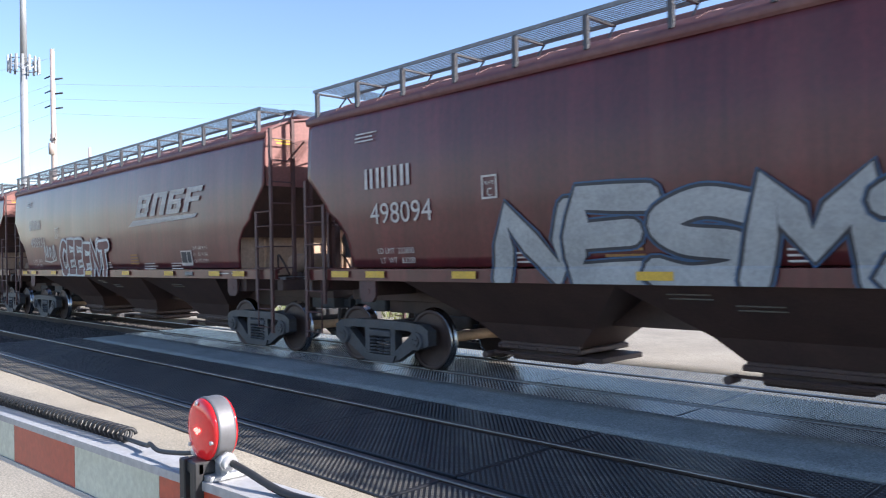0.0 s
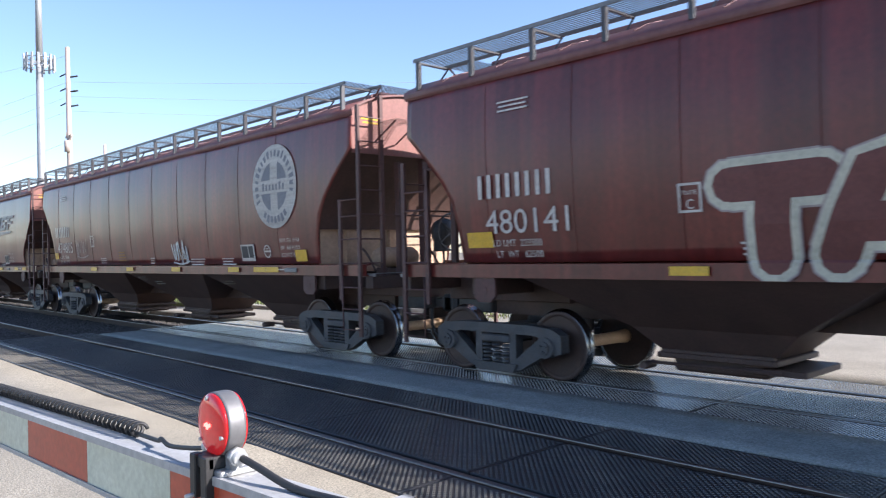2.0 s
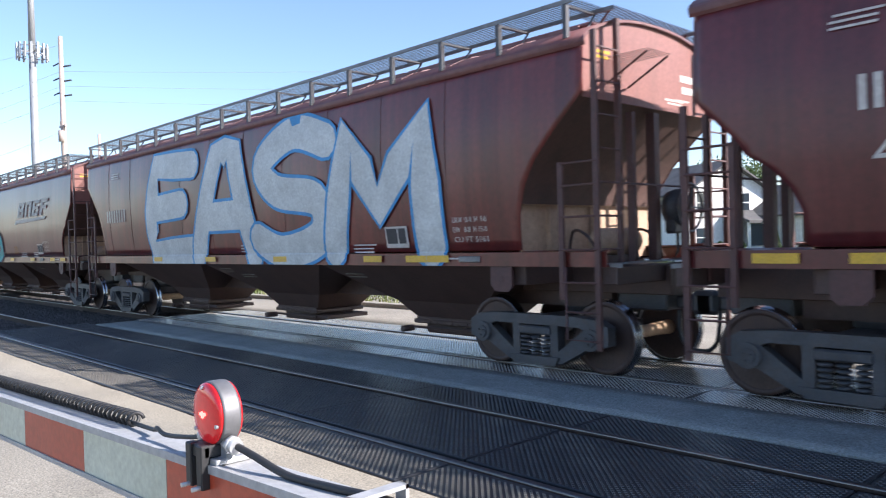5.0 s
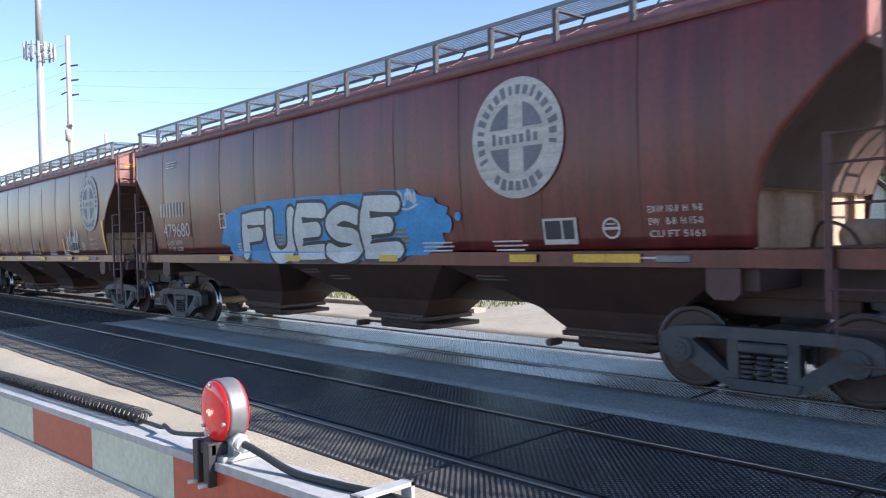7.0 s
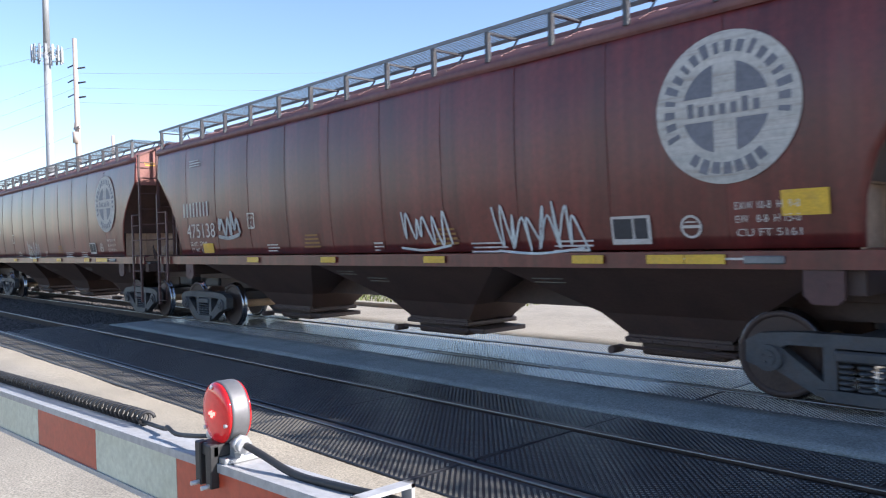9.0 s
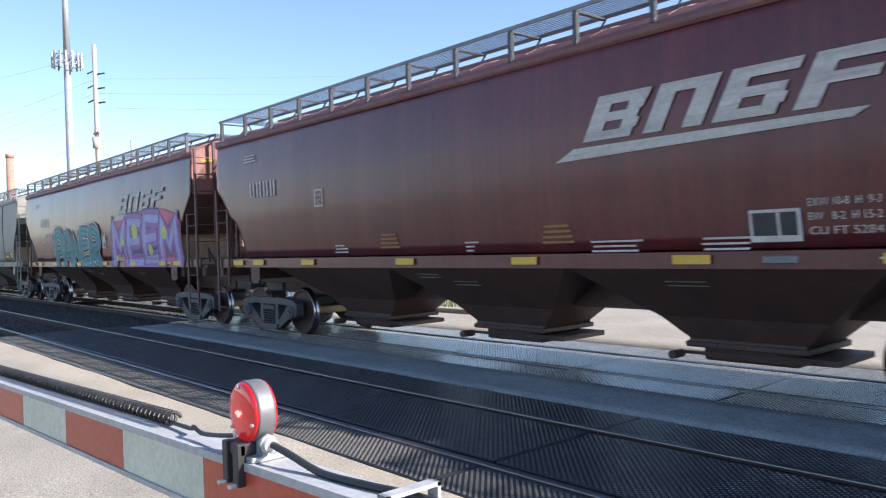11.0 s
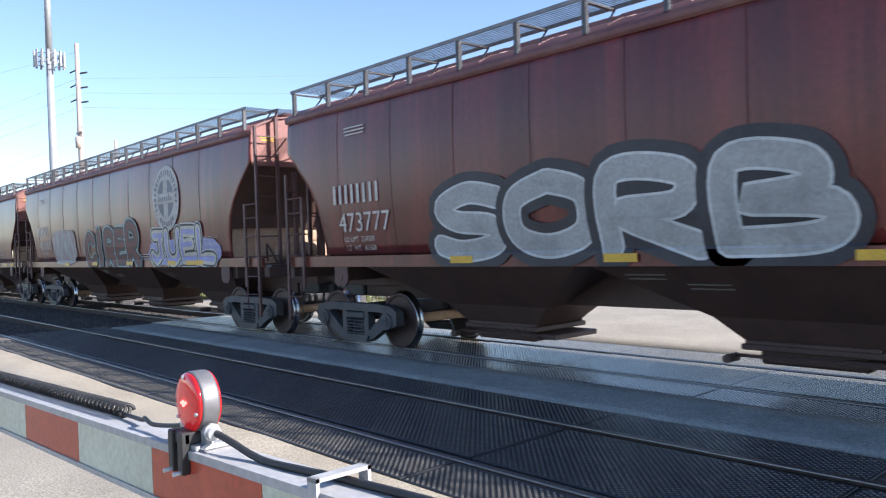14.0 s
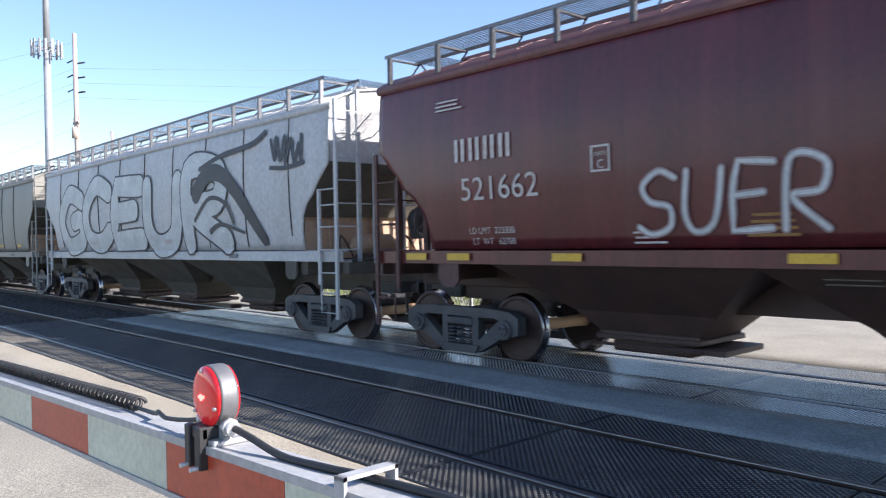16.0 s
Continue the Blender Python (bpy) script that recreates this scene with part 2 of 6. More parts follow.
SPRAY = {k: spray("spray_" + k, c) for k, c in dict(
    white=(0.52, 0.54, 0.52), silver=(0.34, 0.345, 0.33), cream=(0.48, 0.46, 0.36), black=(0.03, 0.03, 0.035), teal=(0.02, 0.25, 0.25),
    blue=(0.04, 0.24, 0.50), navy=(0.03, 0.08, 0.16), lilac=(0.30, 0.30, 0.52), purple=(0.27, 0.11, 0.34), pink=(0.46, 0.10, 0.15),
    lime=(0.45, 0.52, 0.08), haze=(0.30, 0.24, 0.23), grime=(0.15, 0.15, 0.17), rust=(0.12, 0.03, 0.025)).items()}


# ---- mesh helpers ----
def part(name, bm, material, parent=None, label=""):
    me = bpy.data.meshes.new(name)
    bm.normal_update()
    bm.to_mesh(me)
    bm.free()
    me.materials.append(material)
    ob = new(name, me)
    if parent is not None:
        ob.parent = parent
    if label:
        ob["label"] = label
    return ob


def again(ob, parent, m, name=None):
    """A further part on the same mesh."""
    o = new(name or ob.name.split(".")[0], ob.data)
    o.parent, o.matrix_basis = parent, m
    return o


def empty(name, parent=None):
    ob = new(name)
    ob.empty_display_size = 0.2
    if parent is not None:
        ob.parent = parent
    return ob


def box(bm, x0, x1, y0, y1, z0, z1, m=None, bevel=0.0):
    vs = [bm.verts.new((x, y, z)) for x in (x0, x1) for y in (y0, y1) for z in (z0, z1)]
    fs = [bm.faces.new([vs[i] for i in q]) for q in ((0, 1, 3, 2), (4, 6, 7, 5), (0, 4, 5, 1), (2, 3, 7, 6), (0, 2, 6, 4), (1, 5, 7, 3))]
    if bevel:
        es = {e for f in fs for e in f.edges}
        r = bmesh.ops.bevel(bm, geom=list(es), offset=bevel, segments=1, affect="EDGES")
        vs = list({v for f in r["faces"] for v in f.verts} | {v for v in vs if v.is_valid})
    if m is not None:
        for v in vs:
            v.co = m @ v.co
    return vs


def rod(bm, p, q, r, n=8, r2=None, caps=True):
    p, q = Vector(p), Vector(q)
    d = (q - p).normalized()
    a = d.orthogonal().normalized()
    b = d.cross(a)
    rings = []
    for c, rr in ((p, r), (q, r if r2 is None else r2)):
        rings.append([bm.verts.new(c + (a * math.cos(k * math.tau / n) + b * math.sin(k * math.tau / n)) * rr) for k in range(n)])
    for k in range(n):
        f = bm.faces.new((rings[0][k], rings[0][(k + 1) % n], rings[1][(k + 1) % n], rings[1][k]))
        f.smooth = n > 6
    if caps:
        bm.faces.new(rings[0][::-1])
        bm.faces.new(rings[1])


def tube(bm, pts, r, n=8):
    pts = [Vector(p) for p in pts]
    rings, up = [], Vector((0.13, 0.21, 0.97))
    for i, p in enumerate(pts):
        d = (pts[min(i + 1, len(pts) - 1)] - pts[max(i - 1, 0)]).normalized()
        a = d.cross(up).normalized()
        b = a.cross(d)
        rings.append([bm.verts.new(p + (a * math.cos(k * math.tau / n) + b * math.sin(k * math.tau / n)) * r) for k in range(n)])
    for u, v in zip(rings, rings[1:]):
        for k in range(n):
            bm.faces.new((u[k], u[(k + 1) % n], v[(k + 1) % n], v[k])).smooth = True
    bm.faces.new(rings[0][::-1])
    bm.faces.new(rings[-1])


def lathe(bm, prof, axis="y", n=28, centre=(0, 0, 0), caps=True):
    """Turn (radius, along) pairs round an axis."""
    c = Vector(centre)
    rings = []
    for r, h in prof:
        ring = []
        for k in range(n):
            u, v = r * math.cos(k * math.tau / n), r * math.sin(k * math.tau / n)
            ring.append(bm.verts.new(c + Vector((u, h, v) if axis == "y" else (u, v, h) if axis == "z" else (h, u, v))))
        rings.append(ring)
    for a, b in zip(rings, rings[1:]):
        for k in range(n):
            bm.faces.new((a[k], a[(k + 1) % n], b[(k + 1) % n], b[k])).smooth = True
    if caps:
        bm.faces.new(rings[0][::-1])
        bm.faces.new(rings[-1])


def extrude_poly(bm, poly, a0, a1, plane="xz"):
    """A closed outline swept between a0 and a1 across its plane."""
    def at(u, v, w):
        return (u, w, v) if plane == "xz" else (w, u, v) if plane == "yz" else (u, v, w)
    lo = [bm.verts.new(at(u, v, a0)) for u, v in poly]
    hi = [bm.verts.new(at(u, v, a1)) for u, v in poly]
    n = len(poly)
    bm.faces.new(lo)
    bm.faces.new(hi[::-1])
    for k in range(n):
        bm.faces.new((lo[k], hi[k], hi[(k + 1) % n], lo[(k + 1) % n]))


def smooth_line(pts, steps=6):
    out = []
    for i in range(len(pts) - 1):
        p0, p1, p2, p3 = pts[max(i - 1, 0)], pts[i], pts[i + 1], pts[min(i + 2, len(pts) - 1)]
        for k in range(steps):
            t = k / steps
            out.append(tuple(0.5 * (2 * b + (c - a) * t + (2 * a - 5 * b + 4 * c - d) * t * t + (3 * b - a - 3 * c + d) * t ** 3)
                             for a, b, c, d in zip(p0, p1, p2, p3)))
    return out + [tuple(pts[-1])]


# ---- ground, road and tracks ----
NEAR_A, NEAR_B = 4.066, 5.501          # rails of the empty track
FAR_A, FAR_B = 7.91, 9.345             # rails under the train
MID = (FAR_A + FAR_B) / 2
CROSS_W = -19.0                        # the paved crossing begins here


def slab(name, x0, x1, y0, y1, z0, z1, material, label, category, nx=1, ny=1, rough=0.0, ragged=0.0):
    bm = bmesh.new()
    xs, ys = np.linspace(x0, x1, nx + 1), np.linspace(y0, y1, ny + 1)
    grid = []
    for i, x in enumerate(xs):
        row = []
        for j, y in enumerate(ys):
            e = ragged * noise.noise((x * 1.7, y * 2.1, 3.3)) if (j in (0, ny) or i in (0, nx)) else 0
            row.append(bm.verts.new((x + (e if i in (0, nx) else 0), y + (e if j in (0, ny) else 0), z1 + rough * noise.noise((x * 0.9, y * 0.9, 0.5)))))
        grid.append(row)
    for i in range(nx):
        for j in range(ny):
            bm.faces.new((grid[i][j], grid[i + 1][j], grid[i + 1][j + 1], grid[i][j + 1])).smooth = True
    edge = [grid[i][0] for i in range(nx + 1)] + [grid[nx][j] for j in range(1, ny + 1)] + [grid[i][ny] for i in range(nx - 1, -1, -1)] + [grid[0][j] for j in range(ny - 1, 0, -1)]
    low = [bm.verts.new((v.co.x, v.co.y, z0)) for v in edge]
    for k in range(len(edge)):
        q = (k + 1) % len(edge)
        bm.faces.new((edge[q], edge[k], low[k], low[q]))
    bm.faces.new(low[::-1])
    return tagged(part(name, bm, material), label, category, kind="structure")


bm = bmesh.new()
for x0, x1, y0, y1 in ((-3000, 3000, -3000, 3000),):
    bm.faces.new([bm.verts.new(p) for p in ((x0, y0, -0.22), (x1, y0, -0.22), (x1, y1, -0.22), (x0, y1, -0.22))])
tagged(part("ground", bm, DIRT), "dry brown earth reaching to the horizon", "ground", kind="structure")

slab("road", -60, 16, -14, 3.42, -0.2, -0.012, CONCRETE, "sunlit worn concrete road before the tracks", "road", 120, 30, 0.012, 0.03)
slab("pavement", CROSS_W + 0.6, 16, 6.17, 7.24, -0.2, -0.008, STRIP, "grey asphalt strip between the two tracks", "pavement", 70, 4, 0.006, 0.05)
slab("road", -26, 60, 10.15, 26, -0.2, -0.02, CONCRETE, "pale sunlit concrete road beyond the train", "road", 60, 24, 0.015, 0.06)
slab("street", -140, 160, 26, 31.2, -0.2, -0.03, CONCRETE, "sunlit pale street along the houses", "road", 100, 6, 0.01, 0.04)
slab("ground_verge", -120, -12.5, 13.0, 25.9, -0.2, -0.06, LAWN, "dry green lawn beyond the tracks", "grass", 40, 20, 0.04, 0.2)
slab("ground_verge", -90, 40, 31.2, 70, -0.2, 0.06, LAWN, "green lawn in front of the houses", "grass", 30, 16, 0.04, 0.2)


def rail(y, x0, x1):
    """Flat-bottomed rail with a polished head."""
    rl = empty("rail")
    rl.location = (0, y, 0)
    bm = bmesh.new()
    extrude_poly(bm, [(-0.07, -0.172), (0.07, -0.172), (0.07, -0.16), (0.01, -0.145), (0.008, -0.045), (0.034, -0.035), (0.034, -0.012),
                      (-0.034, -0.012), (-0.034, -0.035), (-0.008, -0.045), (-0.01, -0.145), (-0.07, -0.16)], x0, x1, "yz")
    part("web", bm, RAIL_WEB, rl)
    bm = bmesh.new()
    extrude_poly(bm, [(-0.0345, -0.0118), (0.0345, -0.0118), (0.033, -0.004), (0.022, 0.0), (-0.022, 0.0), (-0.033, -0.004)], x0, x1, "yz")
    part("head", bm, RAIL_TOP, rl, "polished running surface")
    tagged(rl, "steel rail with a polished top set in the crossing", "rail", "rails of the two tracks", kind="structure")


for y in (NEAR_A, NEAR_B, FAR_A, FAR_B):
    rail(y, -420, 120)


def tie(mesh, x, y):
    ob = new("railroad_tie", mesh)
    ob.location = (x, y, -0.18)
    tagged(ob, "dark creosoted timber tie in gravel ballast", "railroad tie", "ties west of the crossing", kind="structure")


bm = bmesh.new()
box(bm, -0.115, 0.115, -1.28, 1.28, -0.15, 0.0, None, 0.012)
tie_ob = part("railroad_tie", bm, TIE)
tie_mesh = tie_ob.data
bpy.data.objects.remove(tie_ob)
for k in range(44):
    for y in ((NEAR_A + NEAR_B) / 2, MID):
        tie(tie_mesh, CROSS_W - 0.35 - k * 0.52, y)


def ballast(x0, x1, y0, y1, count):
    rng = random.Random(5)
    verts, faces = [], []
    for _ in range(count):
        x, y = x0 + (x1 - x0) * rng.random() ** 0.6, rng.uniform(y0, y1)
        r, z = rng.uniform(0.02, 0.045), -0.17 + rng.uniform(-0.01, 0.03)
        b = len(verts)
        for dx, dy, dz in ((1, 0, 0), (0, 1, 0.1), (-1, 0.1, 0), (0.1, -1, 0), (0, 0, 0.9)):
            verts.append((x + dx * r * rng.uniform(0.7, 1.2), y + dy * r * rng.uniform(0.7, 1.2), z + dz * r))
        faces += [(b, b + 1, b + 4), (b + 1, b + 2, b + 4), (b + 2, b + 3, b + 4), (b + 3, b, b + 4)]
    me = bpy.data.meshes.new("ballast")
    me.from_pydata(verts, [], faces)
    me.materials.append(BALLAST)
    tagged(new("ballast", me), "dark crushed stone ballast under the tracks", "ballast", kind="stuff")


slab("ground_ballast_bed", -420, CROSS_W, 2.9, 11.4, -0.21, -0.165, worn("ballast_bed", (0.035, 0.033, 0.03), (0.075, 0.07, 0.065), 0.95, 0, 3, 40, (1, 1, 1), 0.02), "dark gravel bed of the tracks", "ballast", 120, 10, 0.03, 0.1)
ballast(-48, CROSS_W - 0.1, 3.2, 11.2, 26000)
slab("ground_sub_base", CROSS_W, 30, 3.40, 10.16, -0.21, -0.12, worn("sub_base", (0.02, 0.02, 0.02), (0.04, 0.04, 0.04), 0.95, 0, 3, 40, (1, 1, 1), 0.01), "black base below the crossing panels", "pavement", 1, 1)


def stud_panel(width, length, rubber, stud):
    """Moulded crossing panel: a slab, and its diamond grid of raised studs."""
    bm = bmesh.new()
    box(bm, 0.006, length - 0.006, 0.004, width - 0.004, -0.1, -0.013, None, 0.006)
    base = bpy.data.meshes.new("crossing_panel")
    bm.to_mesh(base)
    bm.free()
    base.materials.append(rubber)
    verts, faces = [], []
    pitch_x, pitch_y = 0.058, 0.029
    ny, nx = int((width - 0.05) / pitch_y), int((length - 0.06) / pitch_x)
    for j in range(ny):
        for i in range(nx):
            cx = 0.045 + i * pitch_x + (pitch_x / 2 if j % 2 else 0)
            cy = 0.03 + j * pitch_y
            b = len(verts)
            for s, z in ((1.0, -0.0135), (0.8, -0.007)):
                for dx, dy in ((0.0155, 0), (0, 0.0155), (-0.0155, 0), (0, -0.0155)):
                    verts.append((cx + dx * s, cy + dy * s, z))
            faces += [(b + k, b + (k + 1) % 4, b + 4 + (k + 1) % 4, b + 4 + k) for k in range(4)] + [(b + 4, b + 5, b + 6, b + 7)]
    studs = bpy.data.meshes.new("stud_grid")
    studs.from_pydata(verts, [], faces)
    studs.materials.append(stud)
    return base, studs


def crossing(name, rows_y, label, rubber, stud):
    """One track's paved crossing: panels in rows beside and between the rails."""
    top = tagged(empty(name), label, "crossing", "crossing surfaces", kind="structure")
    length = 2.44
    for y0, y1, shift in rows_y:
        base, studs = stud_panel(y1 - y0, length, rubber, STUD_DUSTY if y0 < 3.5 else stud)
        for k in range(14):
            ob = new("crossing_panel", base)
            ob.parent = top
            rng = random.Random(k * 31 + int(y0 * 100))
            ob.matrix_basis = pose(CROSS_W + 0.1 + shift + k * length, y0, rng.uniform(-0.004, 0.002), rng.uniform(-0.25, 0.25), rng.uniform(-0.1, 0.1), 0)
            st = new("stud_grid", studs)
            st.parent = ob


crossing("crossing_near", ((3.46, NEAR_A - 0.05, 0.0), (NEAR_A + 0.11, NEAR_B - 0.11, 0.0), (NEAR_B + 0.05, 6.16, 0.0)), "black rubber crossing panels with diamond studs round the empty track", RUBBER, STUD_BLACK)
crossing("crossing_far", ((7.25, FAR_A - 0.05, 0.16), (FAR_A + 0.11, FAR_B - 0.11, 0.16), (FAR_B + 0.05, 10.12, 0.16)), "crossing panels with diamond studs under the train, toned pale for sky glare", RUBBER_GLARE, STUD)


# ---- the train ----
LENGTH = {"A": 17.5, "B": 16.5, "C": 16.9, "D": 17.2}
SIDE = ((1.36, 1.475), (1.535, 1.475), (1.56, 1.46), (1.9, 1.515), (2.4, 1.555), (3.0, 1.57), (3.5, 1.555), (3.93, 1.52))
ARCH = {"A": ((3.93, 0.94), (3.35, 0.94), (2.95, 1.36), (2.65, 1.65), (2.37, 1.83), (2.0, 1.93), (1.77, 1.95), (1.56, 1.96)),
        "B": ((3.93, 0.94), (3.02, 0.94), (2.55, 1.40), (2.45, 1.44), (2.3, 1.68), (2.1, 1.86), (1.9, 1.95), (1.56, 1.98))}
ARCH["C"] = ARCH["D"] = ((3.93, 0.94), (2.98, 0.94), (2.65, 1.30), (2.5, 1.42), (2.35, 1.62), (2.15, 1.76), (1.9, 1.82), (1.56, 1.84))


def side_y(z):
    return float(np.interp(z, [p[0] for p in SIDE], [p[1] for p in SIDE]))


def inset(kind, z):
    a = ARCH[kind][::-1]
    return float(np.interp(z, [p[0] for p in a], [p[1] for p in a]))


SEAMS = {"A": (-6.52, 1.37), "C": (-6.35, 1.635), "D": (-6.4, 1.635), "B": (-6.5, 1.37)}    # first seam and pitch


def side_sheet(kind, half, sgn, ripple):
    """Curved side sheet with arched ends; 6 mm thick, faintly buckled at its welds."""
    bm = bmesh.new()
    zs = sorted({1.56, 1.7, *(p[0] for p in ARCH[kind] if p[0] > 1.56), 2.2, 2.8, 3.2, 3.6, 3.8})
    nx = 150
    rows = {0.0: [], 0.012: []}
    for off in rows:
        for z in zs:
            e = half - inset(kind, z)
            row = []
            for i in range(nx + 1):
                x = -e + 2 * e * i / nx
                ph = (x - SEAMS[kind][0]) / ripple[0]
                w = ripple[1] * (abs(math.sin(math.pi * ph)) ** 0.35 - 0.8) * math.sin(math.pi * (z - 1.5) / 2.5) + ripple[2] * noise.noise((x * 0.8, z * 0.9, half + sgn))
                row.append(bm.verts.new((x, sgn * (side_y(z) - off + w), z)))
            rows[off].append(row)
    out, inn = rows[0.0], rows[0.012]
    for g in (out, inn):
        for a, b in zip(g, g[1:]):
            for i in range(nx):
                bm.faces.new((a[i], a[i + 1], b[i + 1], b[i])).smooth = True
    for i in range(nx):
        bm.faces.new((out[0][i], out[0][i + 1], inn[0][i + 1], inn[0][i]))
        bm.faces.new((out[-1][i], out[-1][i + 1], inn[-1][i + 1], inn[-1][i]))
    for j in range(len(zs) - 1):
        for i in (0, nx):
            bm.faces.new((out[j][i], out[j + 1][i], inn[j + 1][i], inn[j][i]))
    bmesh.ops.recalc_face_normals(bm, faces=bm.faces)
    return bm


ROOF = ((1.555, 3.90), (1.565, 3.955), (1.54, 3.99), (1.46, 4.045), (1.25, 4.15), (0.95, 4.25), (0.6, 4.31), (0.3, 4.335), (0.0, 4.34))


def roof_sheet(half):
    bm = bmesh.new()
    prof = [(-y, z) for y, z in ROOF] + [(y, z) for y, z in ROOF[::-1][1:]]
    xs = np.linspace(-half + 0.90, half - 0.90, 25)
    rows = [[bm.verts.new((x, y, z)) for y, z in prof] for x in xs]
    low = [[bm.verts.new((x, y * 0.985, z - 0.03)) for y, z in prof] for x in xs]
    for g in (rows, low):
        for a, b in zip(g, g[1:]):
            for k in range(len(prof) - 1):
                bm.faces.new((a[k], a[k + 1], b[k + 1], b[k])).smooth = True
    for g, h in ((rows[0], low[0]), (rows[-1], low[-1])):
        for k in range(len(prof) - 1):
            bm.faces.new((g[k], g[k + 1], h[k + 1], h[k]))
    for i in range(len(xs) - 1):
        for k in (0, -1):
            bm.faces.new((rows[i][k], rows[i + 1][k], low[i + 1][k], low[i][k]))
    bmesh.ops.recalc_face_normals(bm, faces=bm.faces)
    for x in np.arange(-half + 1.6, half - 1.2, 1.02):        # roof ribs
        for a, b in zip(prof[3:-4], prof[4:-3]):
            rod(bm, (x, a[0], a[1] + 0.008), (x, b[0], b[1] + 0.004), 0.008, 5)
    return bm


def end_wall(kind, half, sgn):
    """Upright end sheet under the roof, then the slope sheet down to the cross sheet."""
    low = 3.02 if kind != "A" else 3.3
    xe = sgn * (half - 0.95)
    bm = bmesh.new()
    poly = [(-1.52, low), (-1.53, 3.93), (-1.25, 4.14), (-0.6, 4.29), (0, 4.32), (0.6, 4.29), (1.25, 4.14), (1.53, 3.93), (1.52, low)]
    extrude_poly(bm, poly, xe, xe - sgn * 0.02, "yz")
    return bm


def slope_sheet(kind, half, sgn):
    """Hollow-curved sheet from the end wall down to the cross sheet, just inside the arched side sheets."""
    low = 3.02 if kind != "A" else 3.34
    bm = bmesh.new()
    front, back = [], []
    for z in np.linspace(low, 2.13, 10):
        x = sgn * (half - inset(kind, z) - 0.012)
        y = side_y(z) - 0.014
        front.append([bm.verts.new((x, q * y, z)) for q in (-1, -0.5, 0, 0.5, 1)])
        back.append([bm.verts.new((x - sgn * 0.02, q * y, z + 0.02)) for q in (-1, -0.5, 0, 0.5, 1)])
    for g in (front, back):
        for a, b in zip(g, g[1:]):
            for i in range(4):
                bm.faces.new((a[i], a[i + 1], b[i + 1], b[i])).smooth = True
    bmesh.ops.recalc_face_normals(bm, faces=bm.faces)
    return bm


def cross_sheet(kind, half, sgn, parent):
    """Upright sheet across the car below the slope, with ribs."""
    x = sgn * (half - inset(kind, 1.7) - 0.03)
    bm = bmesh.new()
    box(bm, min(x, x - sgn * 0.02), max(x, x - sgn * 0.02), -1.45, 1.45, 1.40, 2.13)
    sheet = part("cross_sheet", bm, TAN_PRIMER, parent)
    for y in (-0.95, 0.0, 0.95):
        bm = bmesh.new()
        box(bm, min(x, x + sgn * 0.07), max(x, x + sgn * 0.07), y - 0.012, y + 0.012, 1.42, 2.11)
        part("rib", bm, TAN_PRIMER, sheet)
    bm = bmesh.new()
    box(bm, min(x, x + sgn * 0.05), max(x, x + sgn * 0.05), -1.44, 1.44, 2.115, 2.15)
    part("top_flange", bm, TAN_PRIMER, sheet)


BAY_AT = {"A": (-4.0, 0.4, 4.65), "B": (-3.66, -0.1, 3.55), "C": (-3.55, -0.19, 3.3), "D": (-3.7, -0.1, 3.6)}


def bay(w_top, w_bot):
    """One hopper bay: four sloping sheets from sill to outlet, with a flange and gate frame."""
    bm = bmesh.new()
    top = [(-w_top, -1.40, 1.37), (w_top, -1.40, 1.37), (w_top, 1.40, 1.37), (-w_top, 1.40, 1.37)]
    mid = [(-w_bot - 0.33, -0.66, 0.76), (w_bot + 0.33, -0.66, 0.76), (w_bot + 0.33, 0.66, 0.76), (-w_bot - 0.33, 0.66, 0.76)]
    bot = [(-w_bot, -0.48, 0.47), (w_bot, -0.48, 0.47), (w_bot, 0.48, 0.47), (-w_bot, 0.48, 0.47)]
    rings = [[bm.verts.new(p) for p in r] for r in (top, mid, bot)]
    for a, b in zip(rings, rings[1:]):
        for k in range(4):
            bm.faces.new((a[k], a[(k + 1) % 4], b[(k + 1) % 4], b[k]))
    bm.faces.new(rings[0])
    bm.faces.new(rings[2][::-1])
    for y in (-1, 1):                                          # corner flanges along the slopes
        box(bm, -w_bot - 0.02, w_bot + 0.02, y * 0.50 - 0.03, y * 0.50 + 0.03, 0.45, 0.50)
    return bm


def outlet(w):
    """Sliding-gate outlet below a bay."""
    bm = bmesh.new()
    box(bm, -w - 0.06, w + 0.06, -0.56, 0.56, 0.40, 0.468, None, 0.012)
    box(bm, -w * 0.85, w * 0.85, -0.44, 0.44, 0.24, 0.41, None, 0.03)
    box(bm, w * 0.5, w + 0.34, -0.5, 0.45, 0.30, 0.37, None, 0.01)
    rod(bm, (-w - 0.12, -0.58, 0.34), (w + 0.1, -0.58, 0.34), 0.022, 6)
    rod(bm, (-w - 0.14, -0.74, 0.31), (-w - 0.14, -0.5, 0.31), 0.05, 8)
    for k in range(9):
        x = -w + k * 2 * w / 8
        rod(bm, (x, -0.575, 0.435), (x, -0.558, 0.435), 0.016, 6)
    return bm


def ladder(rungs_z, wide, upper):
    """Two stiles and round rungs; stands in the xz plane."""
    bm = bmesh.new()
    zl, zh = rungs_z[0] - 0.06, rungs_z[-1] + 0.1
    box(bm, -0.03, 0.03, -0.035, 0.0, zl, zh)
    box(bm, wide - 0.03, wide + 0.03, -0.035, 0.0, zl, upper)
    for z in rungs_z:
        rod(bm, (-0.03, -0.045, z), (wide + 0.03, -0.045, z), 0.013, 6)
    return bm


